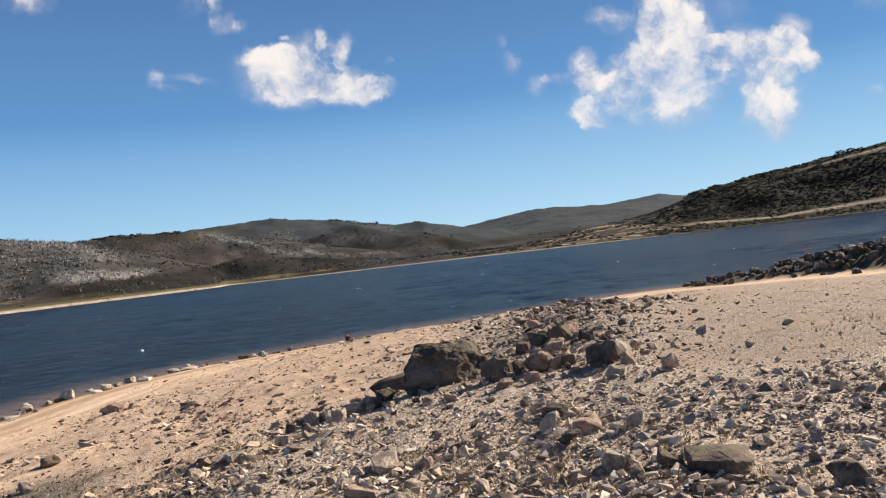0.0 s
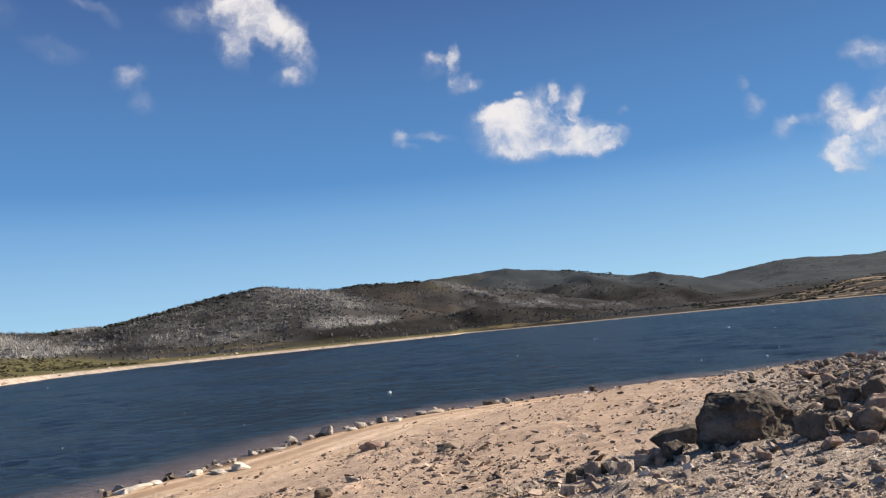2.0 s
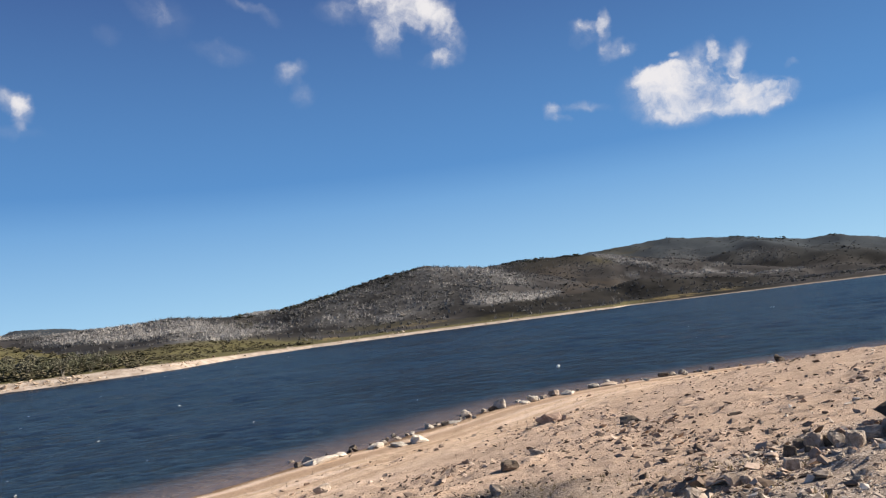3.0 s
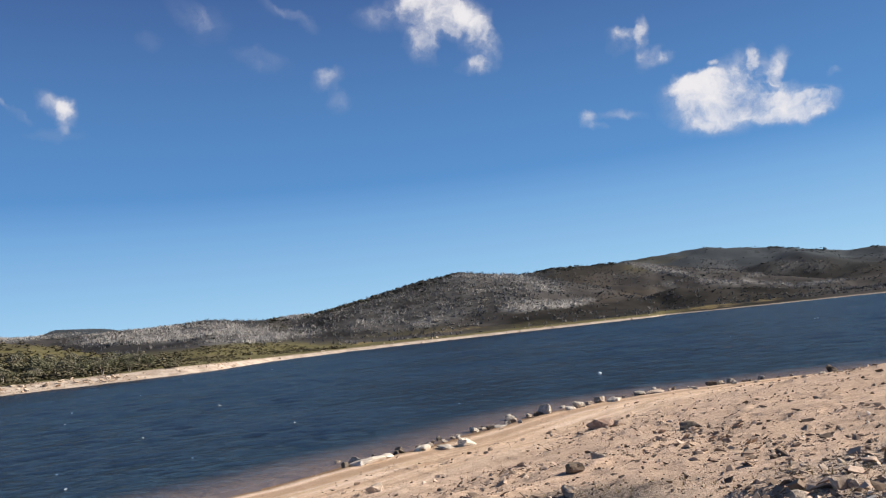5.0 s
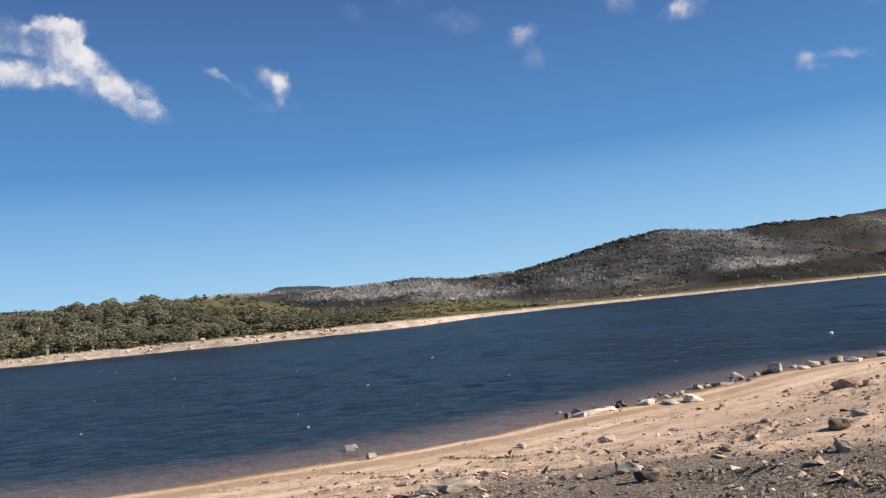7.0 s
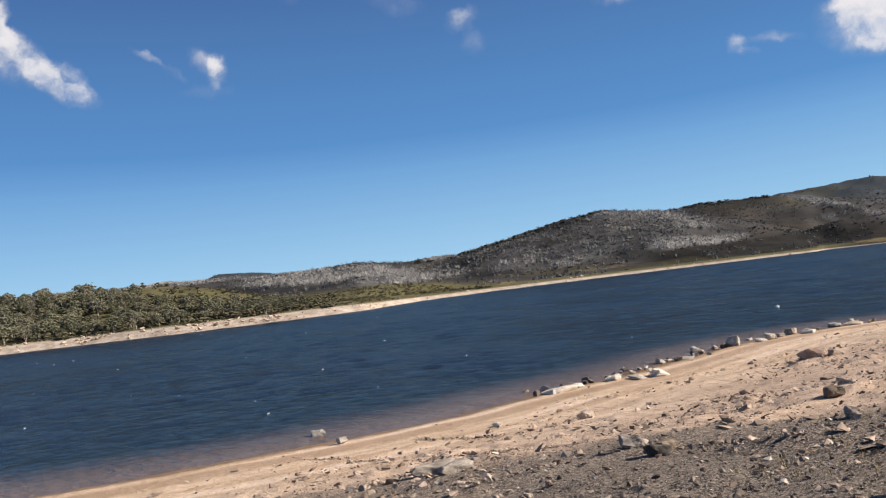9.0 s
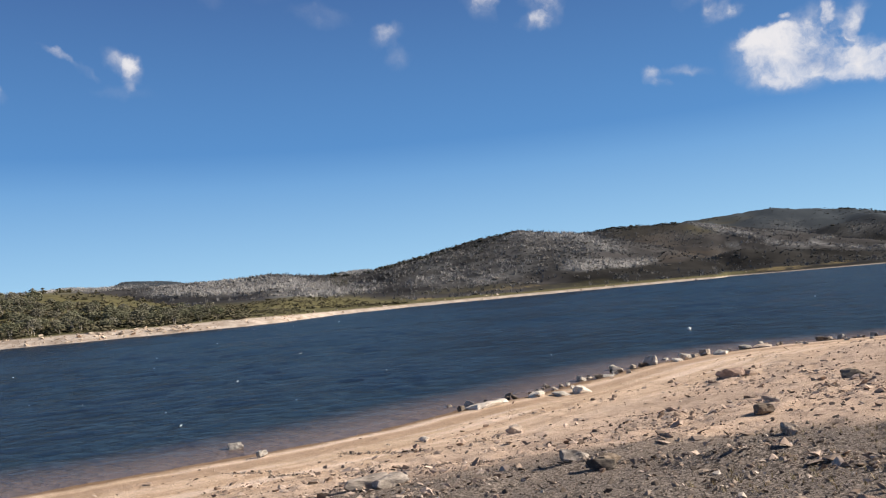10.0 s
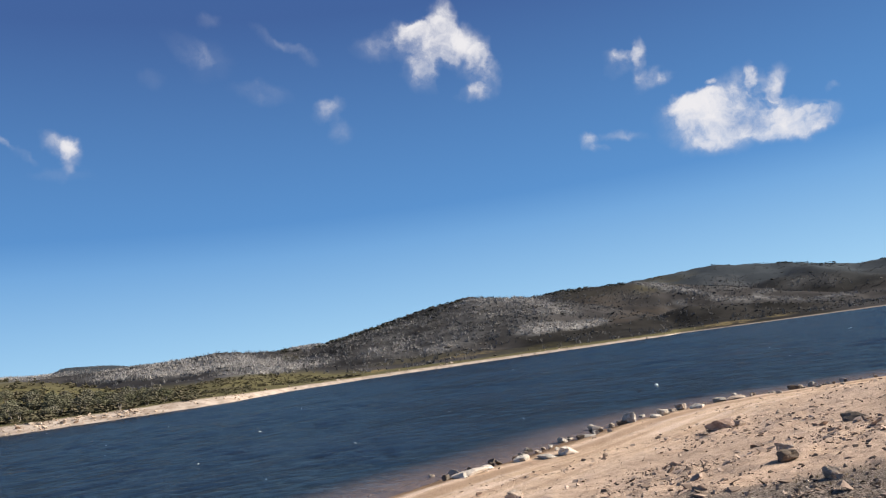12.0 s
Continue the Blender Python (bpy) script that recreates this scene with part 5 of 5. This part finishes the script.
h = g.uniform(0.7, 1.7, len(x)) * np.where(az[keep] > 19.5, 0.6, 1.0) * (1 + 0.25 * (np.hypot(x, y) > 900)) * np.where(g.random(len(x)) < 0.04, 2.0, 1.0)
# beyond 19.5 degrees a darker scrub colour includes the shade of the slope
for part_of, mat, words in ((np.degrees(np.arctan2(x, y)) < 19.5, MAT_SCRUB, "dark olive heath scrub covering the hills"), ((np.degrees(np.arctan2(x, y)) >= 19.5) & (g.random(len(x)) < 0.3), MAT_CREST, "dark low scrub on the hillside with shade put into its colour")):
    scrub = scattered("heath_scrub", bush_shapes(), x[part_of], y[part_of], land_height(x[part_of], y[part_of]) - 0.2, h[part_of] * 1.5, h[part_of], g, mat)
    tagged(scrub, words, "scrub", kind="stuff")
x, y, g = polar_spots(26000, 77, 5, 38, 505, 860)
e, az = far_distance(x, y), np.degrees(np.arctan2(x, y))
crest = np.interp(az, *np.array(HILLS["right_hill"][3], float).T)
strip = np.exp(-((height_angle(x, y) - crest + 0.42) / 0.12) ** 2) * smooth(27, 29, az)
thin = np.where(az > 19.5, 0.95, 0.42 * smooth(-0.15, 0.2, fbm(x, y, 16, 3, 59)))
keep = (e > 4) & (g.random(len(x)) < thin * (1 - strip)) & ((az < 19.5) | (np.abs(e - 40) > 6))
x, y = x[keep], y[keep]
h = g.uniform(0.6, 1.5, len(x))
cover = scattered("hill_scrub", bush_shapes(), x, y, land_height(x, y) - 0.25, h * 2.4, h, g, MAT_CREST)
tagged(cover, "dense dark brown scrub on the hillside across the water", "scrub", kind="stuff")
x, y, g = polar_spots(5000, 73, -77, -44, 265, 440)
e, az = far_distance(x, y), np.degrees(np.arctan2(x, y))
keep = (e > 13 + 5 * fbm(x, y, 14, 2, 4)) & (e < np.interp(az, (-62, -58, -54, -50, -47.5, -44), (150, 104, 86, 90, 70, 34)) + np.where(g.random(len(x)) < 0.3, 90, 0)) & (g.random(len(x)) < 0.8)
x, y = x[keep], y[keep]
h = g.uniform(1.0, 3.4, len(x))
shrubs = scattered("shore_scrub", thicket_shapes(), x, y, land_height(x, y) - 0.15, h * 1.5, h, g, MAT_SHRUB)
tagged(shrubs, "olive-green shrubs under the gum trees", "shrubs", kind="stuff")
x, y, g = polar_spots(7500, 79, -50, -33, 290, 560)
e, az = far_distance(x, y), np.degrees(np.arctan2(x, y))
keep = (e > 12) & (e < np.interp(az, (-50, -42, -38, -33), (150, 140, 105, 45))) & (fbm(x, y, 22, 3, 61) + 0.004 * e > 0.12) & (g.random(len(x)) < 0.75)
x, y = x[keep], y[keep]
h = g.uniform(0.4, 1.3, len(x)) * np.where(g.random(len(x)) < 0.12, 1.9, 1.0)
meadow = scattered("meadow_shrubs", thicket_shapes(), x, y, land_height(x, y) - 0.12, h * 1.8, h, g, MAT_SHRUB)
tagged(meadow, "low olive shrubs scattered over the grassy flat", "shrubs", kind="stuff")
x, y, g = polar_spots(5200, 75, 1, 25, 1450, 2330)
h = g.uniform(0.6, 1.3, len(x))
forest = scattered("far_forest", bush_shapes(), x, y, land_height(x, y) - 0.5, h * 3.4, h, g, MAT_HAZED_FOREST)
tagged(forest, "dark forest on the far ridge with blue haze in its colour", "forest", kind="stuff")


# ---------------------------------------------------------------- small things on the water
def flecks(count, seed):
    """Thin wind-blown crests."""
    g = np.random.default_rng(seed)
    az = np.radians(g.uniform(-75, 36, count))
    r = np.exp(g.uniform(np.log(40), np.log(330), count))
    x, y = r * np.sin(az), r * np.cos(az)
    keep = near_distance(x, y) < -6
    x, y = x[keep], y[keep]
    long = g.uniform(0.04, 0.15, len(x)) * (0.5 + np.hypot(x, y) / 150)
    shape = (np.array([(-1, 0, 0), (-0.3, 0.12, 0.06), (0.5, 0.1, 0.05), (1, 0, 0), (0.2, -0.12, 0), (-0.5, -0.1, 0)]), np.array([(0, 4, 1), (1, 4, 2), (2, 4, 3), (0, 5, 4)]))
    return scattered("foam", [shape], x, y, wave_height(x, y) + 0.015, long, np.full(len(x), 0.6), g, MAT_FOAM)


tagged(flecks(90, 81), "scattered white wave crests on the lake", "foam", kind="stuff")


def mooring_buoy(x, y):
    buoy = new("mooring_buoy")
    buoy.matrix_basis = pose(x, y, 0, 4, 3, 0)
    bm = bmesh.new()
    bmesh.ops.create_uvsphere(bm, u_segments=16, v_segments=10, radius=0.15)
    for v in bm.verts:
        v.co.z = v.co.z * 0.8 + 0.06
    me = bpy.data.meshes.new("float")
    bm.to_mesh(me)
    bm.free()
    me.materials.append(MAT_FOAM)
    new("float", me).parent = buoy
    bm = bmesh.new()
    bmesh.ops.create_cone(bm, cap_ends=True, segments=10, radius1=0.02, radius2=0.018, depth=0.05)
    for v in bm.verts:
        v.co.z += 0.19
    me = bpy.data.meshes.new("ring_post")
    bm.to_mesh(me)
    bm.free()
    me.materials.append(MAT_FOAM)
    new("ring_post", me).parent = buoy
    return tagged(buoy, "small white mooring buoy floating on the lake", "buoy")


mooring_buoy(-20.0, 66.3)
